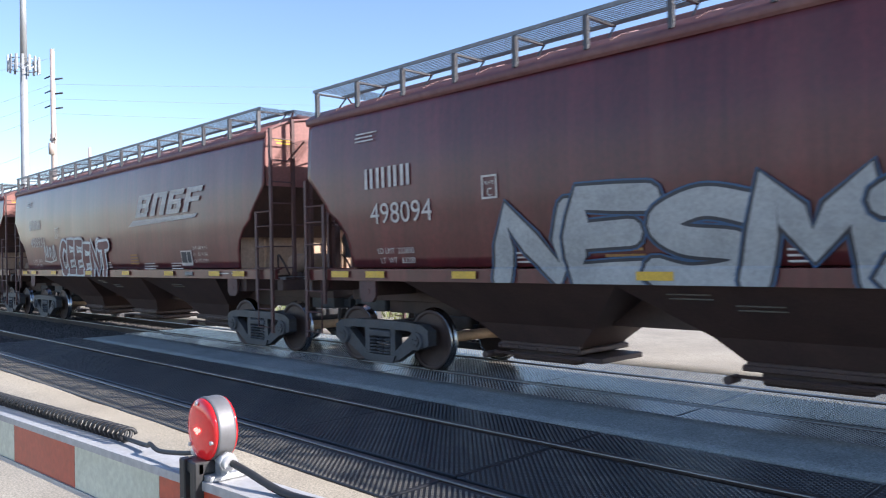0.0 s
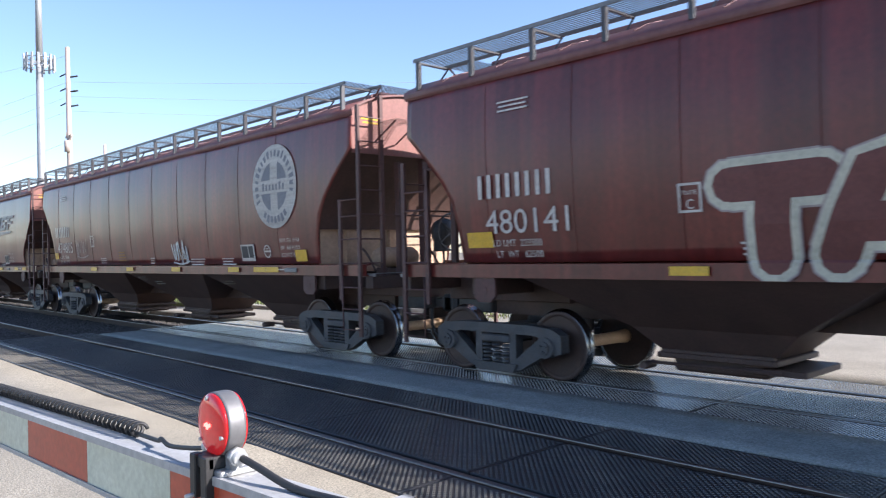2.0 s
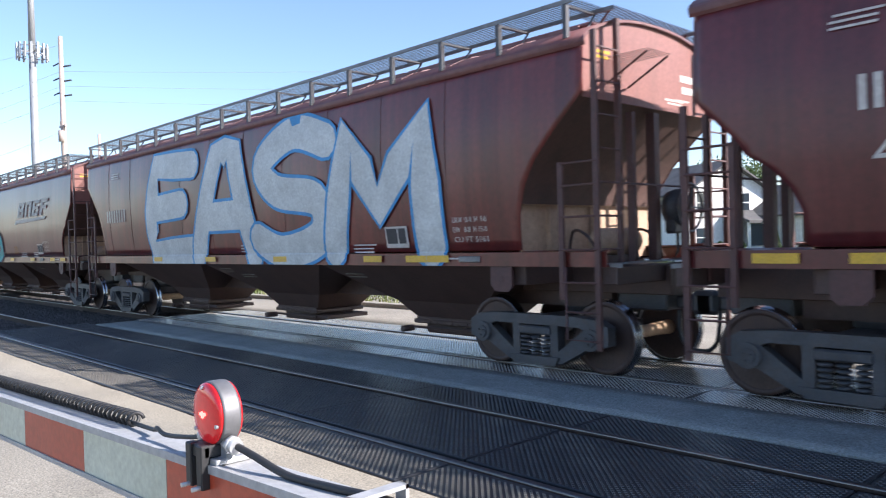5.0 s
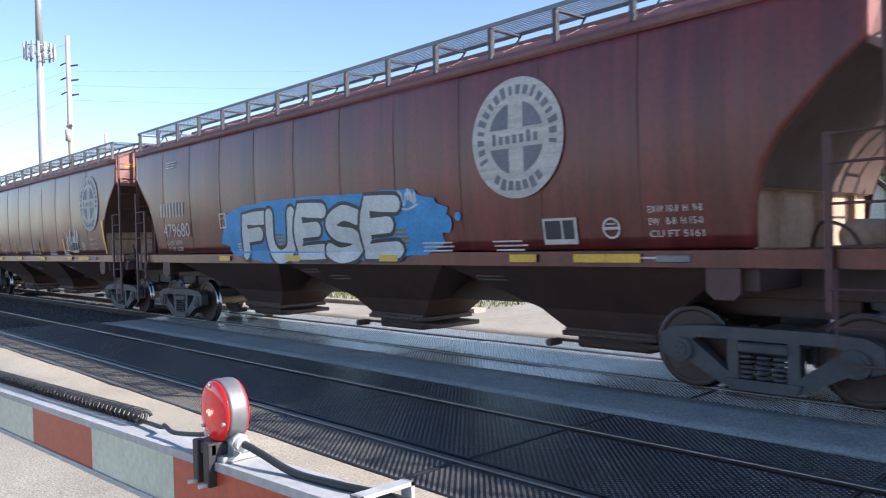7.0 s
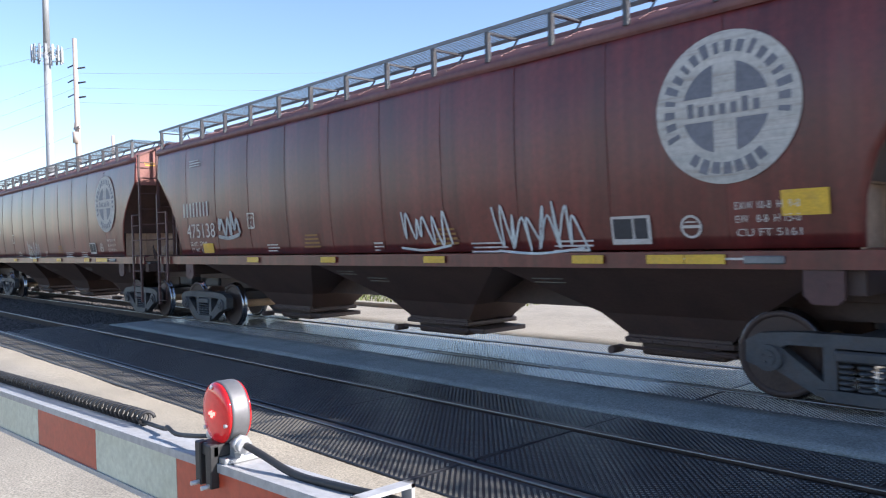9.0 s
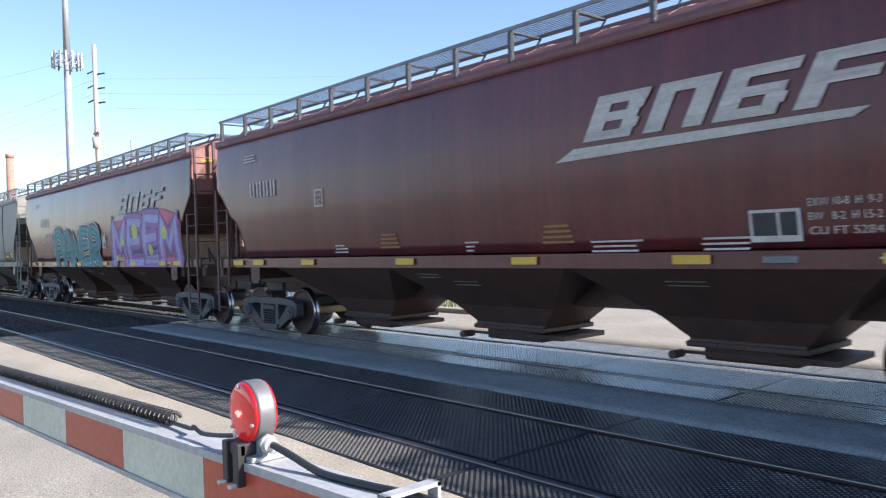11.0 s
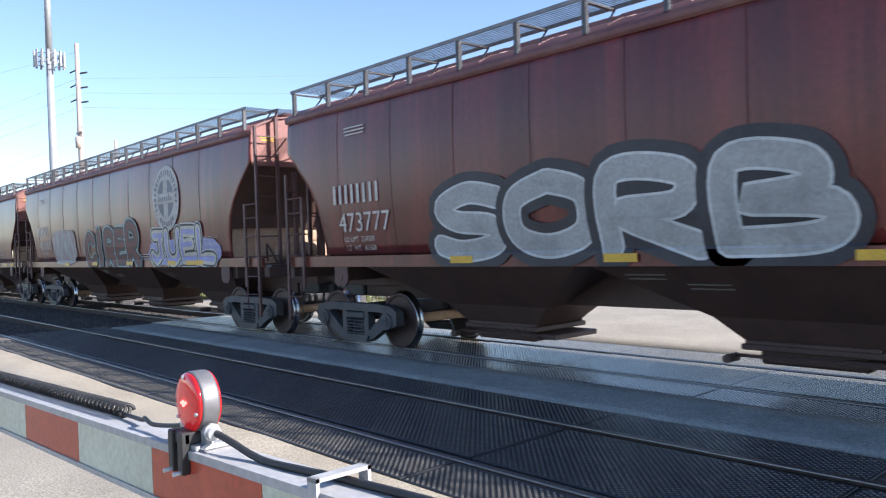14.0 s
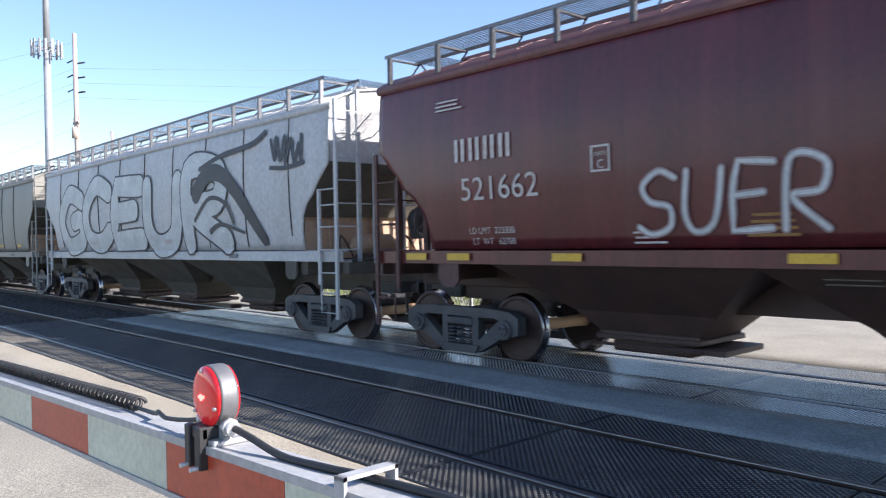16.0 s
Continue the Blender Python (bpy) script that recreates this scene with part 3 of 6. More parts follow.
def grating(x0, x1, y0, y1, z):
    """Open walkway mesh: bearing bars and many cross bars."""
    verts, faces = [], []

    def bar(ax, bx, ay, by, h):
        b = len(verts)
        for zz in (z - h, z):
            verts.extend(((ax, ay, zz), (bx, ay, zz), (bx, by, zz), (ax, by, zz)))
        faces.extend(((b, b + 1, b + 2, b + 3), (b + 4, b + 5, b + 6, b + 7), (b, b + 1, b + 5, b + 4), (b + 3, b + 2, b + 6, b + 7)))
    n = int((x1 - x0) / 0.05)
    for k in range(n + 1):
        x = x0 + (x1 - x0) * k / n
        bar(x - 0.004, x + 0.004, y0, y1, 0.008)
    m = max(3, int((y1 - y0) / 0.055))
    for k in range(m + 1):
        y = y0 + (y1 - y0) * k / m
        e = 0.004 if k not in (0, m) else 0.012
        bar(x0, x1, y - e, y + e, 0.008 if k not in (0, m) else 0.05)
    me = bpy.data.meshes.new("grating")
    me.from_pydata(verts, [], faces)
    me.materials.append(GRATE)
    return me


def open_plate(x0, x1, y0, y1):
    """One punched plate: a lattice of bars round square holes."""
    def lines(a, b):
        n = round((b - a) / 0.055)
        return [v for k in range(n + 1) for v in (a + (b - a) * k / n - 0.007, a + (b - a) * k / n + 0.007)]
    xs, ys = lines(x0, x1), lines(y0, y1)
    bm = bmesh.new()
    grid = [[bm.verts.new((x, y, 0)) for y in ys] for x in xs]
    for i in range(len(xs) - 1):
        for j in range(len(ys) - 1):
            if i % 2 == 0 or j % 2 == 0:
                bm.faces.new((grid[i][j], grid[i + 1][j], grid[i + 1][j + 1], grid[i][j + 1]))
    bmesh.ops.solidify(bm, geom=list(bm.faces), thickness=0.015)
    me = bpy.data.meshes.new("open_plate")
    bm.to_mesh(me)
    bm.free()
    me.materials.append(GRATE)
    return me


def sideframe():
    """Cast truck side frame with two window openings, spring nest and bearing ends."""
    bm = bmesh.new()
    top = [(-1.13, 0.62), (-0.98, 0.70), (-0.6, 0.73), (0.6, 0.73), (0.98, 0.70), (1.13, 0.62)]
    y0, y1 = -0.09, 0.07
    extrude_poly(bm, top + [(1.13, 0.40), (1.02, 0.36), (0.98, 0.55), (0.66, 0.60), (-0.66, 0.60), (-0.98, 0.55), (-1.02, 0.36), (-1.13, 0.40)], y0, y1)
    for s in (-1, 1):
        extrude_poly(bm, [(s * 1.0, 0.57), (s * 0.80, 0.59), (s * 0.36, 0.26), (s * 0.24, 0.20), (s * 0.30, 0.11), (s * 0.44, 0.13), (s * 0.98, 0.42)][::s], y0 + 0.01, y1 - 0.01)   # diagonal arm
        extrude_poly(bm, [(s * 0.37, 0.61), (s * 0.25, 0.61), (s * 0.25, 0.15), (s * 0.37, 0.15)][::s], y0 + 0.015, y1)                                    # column
        rod(bm, (s * 0.89, -0.13, 0.457), (s * 0.89, 0.06, 0.457), 0.135, 14)                                                                            # bearing
        rod(bm, (s * 0.89, -0.15, 0.457), (s * 0.89, -0.12, 0.457), 0.085, 12)
        for k in range(3):
            a = k * math.tau / 3 + 0.4
            rod(bm, (s * 0.89 + 0.045 * math.cos(a), -0.165, 0.457 + 0.045 * math.sin(a)), (s * 0.89 + 0.045 * math.cos(a), -0.15, 0.457 + 0.045 * math.sin(a)), 0.014, 6)
        box(bm, s * 0.89 - 0.15, s * 0.89 + 0.15, -0.08, 0.06, 0.56, 0.63, None, 0.015)
    extrude_poly(bm, [(-0.40, 0.20), (-0.34, 0.09), (0.34, 0.09), (0.40, 0.20)], y0 - 0.02, y1 + 0.03)                                                     # spring seat
    box(bm, -0.27, 0.27, -0.10, 0.06, 0.47, 0.58, None, 0.02)                                                                                               # bolster end
    for x in (-0.17, 0.0, 0.17):
        for k in range(5):
            lathe(bm, ((0.045, 0.205 + k * 0.052), (0.072, 0.215 + k * 0.052), (0.072, 0.235 + k * 0.052), (0.045, 0.245 + k * 0.052)), "z", 12, (x, -0.04, 0))
    return bm


def wheelset():
    bm = bmesh.new()
    for s in (-1, 1):
        f = lambda v: s * v
        prof = ((0.10, f(0.86)), (0.12, f(0.845)), (0.17, f(0.80)), (0.34, f(0.77)), (0.385, f(0.80)), (0.39, f(0.815)), (0.446, f(0.815)), (0.452, f(0.80)))
        lathe(bm, prof, "y", 32)
        lathe(bm, ((0.43, f(0.69)), (0.39, f(0.69)), (0.36, f(0.72)), (0.16, f(0.74)), (0.12, f(0.70))), "y", 32)
        for k in range(4):                                     # lifting holes and marks on the plate
            a = k * math.tau / 4
            rod(bm, (0.25 * math.cos(a), f(0.77), 0.25 * math.sin(a)), (0.25 * math.cos(a), f(0.795), 0.25 * math.sin(a)), 0.02, 6)
    return bm


def treads():
    bm = bmesh.new()
    for s in (-1, 1):
        f = lambda v: s * v
        lathe(bm, ((0.448, f(0.812)), (0.454, f(0.81)), (0.457, f(0.76)), (0.461, f(0.735)), (0.482, f(0.722)), (0.482, f(0.705)), (0.455, f(0.690)), (0.428, f(0.692))), "y", 40, (0, 0, 0), False)
    return bm


def axle():
    bm = bmesh.new()
    lathe(bm, ((0.085, -0.98), (0.09, -0.74), (0.10, -0.70), (0.085, -0.45), (0.08, 0.0), (0.085, 0.45), (0.10, 0.70), (0.09, 0.74), (0.085, 0.98)), "y", 14)
    return bm


TRUCK_IN = {"A": 1.87, "B": 1.85, "C": 1.95, "D": 1.8}      # truck centre from the coupler face


def truck(parent, x):
    """Three-piece freight truck; its wheelsets turn."""
    bm = bmesh.new()
    box(bm, -0.2, 0.2, -0.95, 0.95, 0.46, 0.70, None, 0.03)
    lathe(bm, ((0.25, 0.70), (0.25, 0.86), (0.16, 0.90)), "z", 16)
    for s in (-1, 1):
        box(bm, s * 0.45 - 0.04, s * 0.45 + 0.04, -0.75, 0.75, 0.36, 0.45)
        for y in (-0.70, 0.70):
            box(bm, s * 0.42 - 0.05, s * 0.42 + 0.07, y - 0.05, y + 0.05, 0.33, 0.55, None, 0.01)
    tr = part("truck", bm, IRON, parent, "cast steel freight truck")
    tr.location.x = x
    bm = sideframe()
    sf = part("side_frame", bm, IRON, tr)
    sf.location.y = -0.99
    again(sf, tr, pose(0, 0.99, 0, 0, 0, 180))
    first = None
    for s in (-1, 1):
        if first is None:
            ws = part("wheelset", wheelset(), WHEEL, tr)
            first = ws, part("tread", treads(), TREAD, ws), part("axle", axle(), AXLE, ws)
            # tread and axle share the wheelset's mesh level: joined below as material slots
        else:
            ws = new("wheelset", first[0].data)
            ws.parent = tr
        ws.location = (s * 0.889, 0, 0.457)
    me = first[0].data
    bmj = bmesh.new()
    bmj.from_mesh(me)
    me.materials.append(TREAD)
    me.materials.append(AXLE)
    for idx, o in ((1, first[1]), (2, first[2])):
        before = set(bmj.faces)
        bmj.from_mesh(o.data)
        for f in bmj.faces:
            if f not in before:
                f.material_index = idx
        bpy.data.objects.remove(o)
    bmj.to_mesh(me)
    bmj.free()
    return tr


def coupler(parent, half, s):
    bm = bmesh.new()
    box(bm, s * (half - 0.75) - 0.35, s * (half - 0.75) + 0.35, -0.32, 0.32, 0.78, 1.02, None, 0.02)
    box(bm, s * (half - 0.28) - 0.3, s * (half - 0.28) + 0.22, -0.08, 0.08, 0.80, 0.95, None, 0.02)
    box(bm, s * (half - 0.02) - 0.16, s * (half - 0.02) + 0.14, -0.17, 0.17, 0.74, 1.02, None, 0.05)
    part("coupler", bm, IRON, parent)
    bm = bmesh.new()
    tube(bm, smooth_line([(s * (half - 0.26), -0.28, 0.80), (s * (half - 0.25), -0.3, 0.58), (s * (half - 0.21), -0.29, 0.43), (s * (half - 0.11), -0.27, 0.34), (s * half, -0.26, 0.32)], 5), 0.026, 8)
    part("brake_hose", bm, BLACK, parent)


def hopper_car(kind, paint, roofing, under, grating_mesh):
    """A three-bay covered hopper, its origin on the rail tops at mid-length."""
    L, half = LENGTH[kind], LENGTH[kind] / 2
    end = half + (0.12 if kind == "C" else 0.26)                                          # body ends are set from here
    car = empty("hopper_car")
    dull = END_PAINT if kind in "AB" else paint
    ripple = {"A": (1.37, 0.014, 0.011), "B": (1.37, 0.007, 0.010), "C": (1.635, 0.02, 0.006), "D": (1.635, 0.018, 0.006)}[kind]
    part("side_sheet", side_sheet(kind, end, -1, ripple), paint, car)
    part("side_sheet", side_sheet(kind, end, 1, ripple), paint, car)
    part("roof", roof_sheet(end), roofing, car)
    if kind != "B":                                            # upright seams of the side sheets
        x, step = SEAMS[kind]
        while x < half - 1.9:
            top, low = 3.88, 1.62 + 0.5 * max(0.0, abs(x) - (half - 2.3))
            bm = bmesh.new()
            tube(bm, [(x, -side_y(z) + 0.25 * ripple[1] * math.sin(math.pi * (z - 1.5) / 2.5) - 0.004, z) for z in np.linspace(low, top, 14)], 0.013 if kind != "A" else 0.0035, 5)
            part("seam", bm, SEAM if kind != "A" else SEAM_RED, car)
            x += step
    for s in (-1, 1):
        part("end_wall", end_wall(kind, end, s), SUNLIT_END if kind in "AB" else paint, car)
        if s == 1 and kind in "AB":                             # print on the end wall
            for y0, y1, z0, hh, ink in ((-1.33, -0.98, 3.84, 0.035, YELLOW), (-1.3, -1.0, 3.78, 0.03, YELLOW), (0.62, 0.95, 3.72, 0.09, STENCIL), (0.66, 1.12, 3.57, 0.09, STENCIL), (0.24, 0.7, 3.44, 0.025, STENCIL), (0.3, 0.66, 3.4, 0.02, STENCIL), (0.5, 0.84, 3.46, 0.02, STENCIL)):
                bm = bmesh.new()
                box(bm, end - 0.95, end - 0.946, y0, y1, z0, z0 + hh)
                part("end_print", bm, ink, car)
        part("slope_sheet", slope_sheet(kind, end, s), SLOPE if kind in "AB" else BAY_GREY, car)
        cross_sheet(kind, end, s, car)
        bm = bmesh.new()                                        # side sill, a channel
        extrude_poly(bm, [(s * 1.475, 1.36), (s * 1.475, 1.535), (s * 1.40, 1.555), (s * 1.36, 1.555), (s * 1.36, 1.535), (s * 1.45, 1.52), (s * 1.45, 1.38), (s * 1.36, 1.375), (s * 1.36, 1.36)], -end + 0.72, end - 0.72, "yz")
        bmesh.ops.recalc_face_normals(bm, faces=bm.faces)
        part("side_sill", bm, paint, car)
        bm = bmesh.new()                                        # end platform and shear plate
        box(bm, min(s * (end - 0.55), s * (end - 2.9)), max(s * (end - 0.55), s * (end - 2.9)), -0.40, 0.40, 0.98, 1.34, None, 0.01)
        box(bm, min(s * (end - 0.62), s * (end - 0.80)), max(s * (end - 0.62), s * (end - 0.80)), -1.42, 1.42, 1.16, 1.36, None, 0.01)
        box(bm, s * (half - TRUCK_IN[kind]) - 0.13, s * (half - TRUCK_IN[kind]) + 0.13, -1.36, 1.36, 1.12, 1.36, None, 0.01)
        part("end_frame", bm, under, car)
        me = grating_mesh["platform"]
        o = new("platform_grating", me)
        o.parent, o.location = car, (s * (end - 0.72), 0, 1.40)
        bm = bmesh.new()                                        # centre post and braces
        box(bm, s * (end - 1.0) - 0.06, s * (end - 1.0) + 0.06, -0.06, 0.06, 1.36, 3.1 if kind == "B" else 3.25)
        part("end_post", bm, dull, car)
        for y in (-0.62, 0.62):
            bm = bmesh.new()
            box(bm, s * (end - 0.92) - 0.045, s * (end - 0.92) + 0.045, y - 0.035, y + 0.035, 1.38, 3.2)
            part("end_brace", bm, dull, car)
        for y in (-1, 1):
            bm = bmesh.new()                                    # jacking pad
            extrude_poly(bm, [(s * (half - 2.25), 1.355), (s * (half - 2.25), 1.12), (s * (half - 2.17), 1.04), (s * (half - 1.95), 1.04), (s * (half - 1.89), 1.10), (s * (half - 1.89), 1.355)], y * 1.46, y * 1.42)
            rod(bm, (s * (half - 2.07), y * 1.468, 1.2), (s * (half - 2.07), y * 1.43, 1.2), 0.05, 10)
            bmesh.ops.recalc_face_normals(bm, faces=bm.faces)
            part("jacking_pad", bm, dull if kind != "D" else under, car)
            # corner ladder on the side and the one on the end
            bm = bmesh.new()
            xo, xi = s * (end - 0.80), s * (end - 1.30)
            ya, yb = y * 1.50, y * 1.54
            zt = 4.02 if s > 0 else 3.0
            box(bm, xo - 0.034, xo + 0.034, min(ya, yb), max(ya, yb), 0.42, zt)
            rails = part("side_ladder", bm, dull, car)
            bm = bmesh.new()
            box(bm, xi - 0.034, xi + 0.034, min(ya, yb), max(ya, yb), 0.98, 2.58)
            part("stile", bm, dull, rails)
            for z in (1.18, 1.56, 1.94, 2.30, 2.56):
                bm = bmesh.new()
                rod(bm, (xo, yb, z), (xi, yb, z), 0.013, 6)
                part("rung", bm, dull, rails)
            bm = bmesh.new()                                    # hanging step below the sill
            tube(bm, [(xo, yb, 0.52), (s * (end - 1.24), yb, 0.52), (s * (end - 1.24), yb, 1.36)], 0.014, 6)
            part("sill_step", bm, dull, rails)
            bm = bmesh.new()
            rod(bm, (xo, yb, 0.84), (s * (end - 1.24), yb, 0.84), 0.013, 6)
            part("rung", bm, dull, rails)
            bm = bmesh.new()
            xa = s * (end - 0.80)
            yi = y * 1.06
            box(bm, xa - 0.03, xa + 0.03, yi - 0.03, yi + 0.03, 1.2, 4.22 if s > 0 else 2.95)
            rod(bm, (xa, yi, 4.2 if s > 0 else 2.93), (s * (end - 0.96), yi, 4.2 if s > 0 else 2.93), 0.02, 6)
            rails = part("end_ladder", bm, dull, car)
            for z in (1.56, 1.94, 2.32, 2.70, 3.08, 3.46, 3.84)[:7 if s > 0 else 4]:
                bm = bmesh.new()
                rod(bm, (xa + s * 0.02, yi, z), (xa + s * 0.02, ya, z), 0.013, 6)
                part("rung", bm, dull, rails)
            if y < 0:
                bm = bmesh.new()
                rod(bm, (xa, yi, 2.32), (xa, -yi, 2.32), 0.014, 6)
                part("handrail", bm, dull, rails)
            if y * s < 0:                                       # step of open mesh high on the end wall
                tread = new("end_step", grating_mesh["step"])
                tread.parent, tread.location = car, (s * (end - 0.65), y * 0.86, 3.79)
                for q in (-0.22, 0.22):
                    bm = bmesh.new()
                    rod(bm, (s * 0.26, q, -0.02), (-s * 0.28, q, -0.30), 0.014, 5)
                    part("step_brace", bm, dull, tread)
        coupler(car, half, s)
        truck(car, s * (half - TRUCK_IN[kind]))
    # brake wheel and gear at the leading end, tank at the other
    bm = bmesh.new()
    cx, cz = end - 0.70, 2.05
    for k in range(20):
        a, b = k * math.tau / 20, (k + 1) * math.tau / 20
        rod(bm, (cx, 0.35 + 0.31 * math.cos(a), cz + 0.31 * math.sin(a)), (cx, 0.35 + 0.31 * math.cos(b), cz + 0.31 * math.sin(b)), 0.018, 6)
    for k in range(5):
        a = k * math.tau / 5
        rod(bm, (cx, 0.35, cz), (cx, 0.35 + 0.31 * math.cos(a), cz + 0.31 * math.sin(a)), 0.013, 5)
    part("brake_wheel", bm, IRON, car)
    bm = bmesh.new()
    lathe(bm, ((0.10, -0.13), (0.22, -0.11), (0.25, 0.0), (0.22, 0.08), (0.08, 0.13)), "x", 16, (end - 0.87, 0.35, 2.05))
    box(bm, end - 0.96, end - 0.82, 0.16, 0.40, 1.72, 2.05, None, 0.03)
    tube(bm, [(end - 0.85, 0.3, 1.8), (end - 0.86, 0.32, 1.5), (end - 0.9, 0.2, 1.3)], 0.02, 6)
    part("brake_gear", bm, IRON, car)
    bm = bmesh.new()
    lathe(bm, ((0.06, -0.46), (0.13, -0.42), (0.17, -0.34), (0.175, 0.34), (0.13, 0.42), (0.06, 0.46)), "y", 20, (end - 1.35, -0.35, 1.64))
    tank = part("air_reservoir", bm, TAN_PRIMER, car, "tan air tank")
    bm = bmesh.new()
    box(bm, end - 1.5, end - 1.2, -0.65, -0.05, 1.36, 1.47)
    part("bracket", bm, UNDER, tank)
    for y in (-0.9, 0.55):
        bm = bmesh.new()
        tube(bm, smooth_line([(end - 1.2, y, 1.42), (end - 1.3, y - 0.1, 1.7), (end - 1.6, y, 1.78), (end - 1.75, y + 0.1, 1.45)], 5), 0.02, 6)
        part("air_pipe", bm, UNDER, tank)
    # centre sill and bays
    bm = bmesh.new()
    for y in (-0.25, 0.25):
        box(bm, -half + 1.2, half - 1.2, y - 0.05, y + 0.05, 0.78, 1.36)
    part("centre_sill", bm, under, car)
    w = (BAY_AT[kind][2] - BAY_AT[kind][1]) / 2 + 0.01
    bays = []
    for k in (-1, 0, 1):
        wb = 0.66
        if not bays:
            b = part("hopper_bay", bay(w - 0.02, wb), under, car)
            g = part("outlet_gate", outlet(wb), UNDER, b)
            bays.append((b, g))
        else:
            b = again(bays[0][0], car, pose(0, 0, 0))
            again(bays[0][1], b, pose(0, 0, 0))
        b.location.x = BAY_AT[kind][k + 1]
    # walkways, their posts, hatch covers
    o = new("running_board", grating_mesh[kind])
    o.parent, o.location = car, (0, -1.25, 0)
    o2 = new("running_board", grating_mesh[kind])
    o2.parent, o2.location = car, (0, 1.25, 0)
    for s in (-1, 1):                                           # crosswalks joining the two boards over each end
        o = new("crosswalk", grating_mesh["crosswalk"])
        o.parent, o.location = car, (s * (half - (0.93 if s > 0 else 1.1)), 0, 0)
        for y in (-0.9, 0.0, 0.9):
            bm = bmesh.new()
            rod(bm, (-s * 0.1, y, 4.1), (s * 0.2, y, 4.40), 0.016, 5)
            part("bracket", bm, dull, o)
    bm = bmesh.new()
    box(bm, -0.028, 0.028, -0.03, 0.03, 3.99, 4.382)
    box(bm, -0.022, 0.022, 0.032, 0.57, 4.355, 4.380)
    rod(bm, (0, 0.57, 4.36), (0, 0.42, 4.18), 0.014, 5)
    post = None
    n = round((L - 1.84) / 1.02)
    for k in range(n + 1):
        x = -half + 0.94 + k * (L - 1.84) / n
        for y in (-1.53,):
            if post is None:
                post = part("walkway_post", bm, IRON if kind in "AB" else GRATE, car)
                post.location = (x, y, 0)
            else:
                again(post, car, pose(x, y, 0))
    bm = bmesh.new()
    for y in (-0.46, 0.46):
        box(bm, -half + 1.5, half - 1.5, y - 0.02, y + 0.02, 4.31, 4.46)
    for k in range(8):
        x = -half + 2.2 + k * (L - 4.4) / 7
        box(bm, x - 0.9, x + 0.9, -0.44, 0.44, 4.43, 4.49, None, 0.02)
    part("hatch_cover", bm, roofing, car)
    return car




# ---- paint on the cars ----
def on_side(x, z, layer):
    """A point just off the near side sheet of a car; each layer lies 3 mm over the last."""
    return (x, -(side_y(z) + 0.018 + 0.003 * layer), z)


def flat(bm, poly, layer):
    """A painted patch given as an outline (x, z), cut into strips so that it follows the curve of the side."""
    vs = [bm.verts.new((x, 0, z)) for x, z in poly]
    face = bm.faces.new(vs)
    zs = [p[1] for p in poly]
    geom = [face, *face.edges, *vs]
    for z in np.arange(math.ceil(min(zs) / 0.2) * 0.2, max(zs), 0.2):
        r = bmesh.ops.bisect_plane(bm, geom=geom, plane_co=(0, 0, z), plane_no=(0, 0, 1))
        geom = list({g for g in r["geom"]} | {g for g in geom if g.is_valid})
    for v in [g for g in geom if isinstance(g, bmesh.types.BMVert)]:
        v.co = on_side(v.co.x, v.co.z, layer)


def quad(bm, x0, x1, z0, z1, layer, slant=0.0):
    n = max(1, int((z1 - z0) / 0.25))
    rows = []
    for k in range(n + 1):
        z = z0 + (z1 - z0) * k / n
        d = slant * (z - z0)
        rows.append((bm.verts.new(on_side(x0 + d, z, layer)), bm.verts.new(on_side(x1 + d, z, layer))))
    for a, b in zip(rows, rows[1:]):
        bm.faces.new((a[0], a[1], b[1], b[0]))


def lettering(body, x0, x1, z0, height, layer=1.0):
    """Painted words in the built-in type, fitted to a width and height."""
    cu = bpy.data.curves.new("lettering", "FONT")
    cu.body, cu.size, cu.resolution_u = body, 1.0, 3
    ob = bpy.data.objects.new("lettering", cu)
    me = bpy.data.meshes.new_from_object(ob)
    bm = bmesh.new()
    bm.from_mesh(me)
    bpy.data.objects.remove(ob)
    bpy.data.curves.remove(cu)
    bpy.data.meshes.remove(me)
    xs, ys = [v.co.x for v in bm.verts], [v.co.y for v in bm.verts]
    for v in bm.verts:
        u, w = (v.co.x - min(xs)) / (max(xs) - min(xs)), (v.co.y - min(ys)) / (max(ys) - min(ys))
        v.co = on_side(x0 + (x1 - x0) * u, z0 + height * w, layer)
    bm.normal_update()
    for f in bm.faces:
        if f.normal.y > 0:
            f.normal_flip()
    return bm


def ribbon(bm, pts, w, layer, taper=0.0):
    """A brush stroke along a line, with rounded ends."""
    n = len(pts)
    left, right = [], []
    for i, (x, z) in enumerate(pts):
        ax, az = pts[max(i - 1, 0)]
        bx, bz = pts[min(i + 1, n - 1)]
        d = math.hypot(bx - ax, bz - az) or 1.0
        ww = w * (1 - taper * i / max(1, n - 1))
        nx, nz = -(bz - az) / d * ww / 2, (bx - ax) / d * ww / 2
        left.append(bm.verts.new((x + nx, -layer, z + nz)))
        right.append(bm.verts.new((x - nx, -layer, z - nz)))
    for i in range(n - 1):
        bm.faces.new((left[i], right[i], right[i + 1], left[i + 1]))
    for k, (x, z) in ((0, pts[0]), (n - 1, pts[-1])):
        ww = w * (1 - taper * k / max(1, n - 1))
        bm.faces.new([bm.verts.new((x + ww / 2 * math.cos(a), -layer - 0.03, z + ww / 2 * math.sin(a))) for a in np.linspace(0, math.tau, 11)[:-1]])


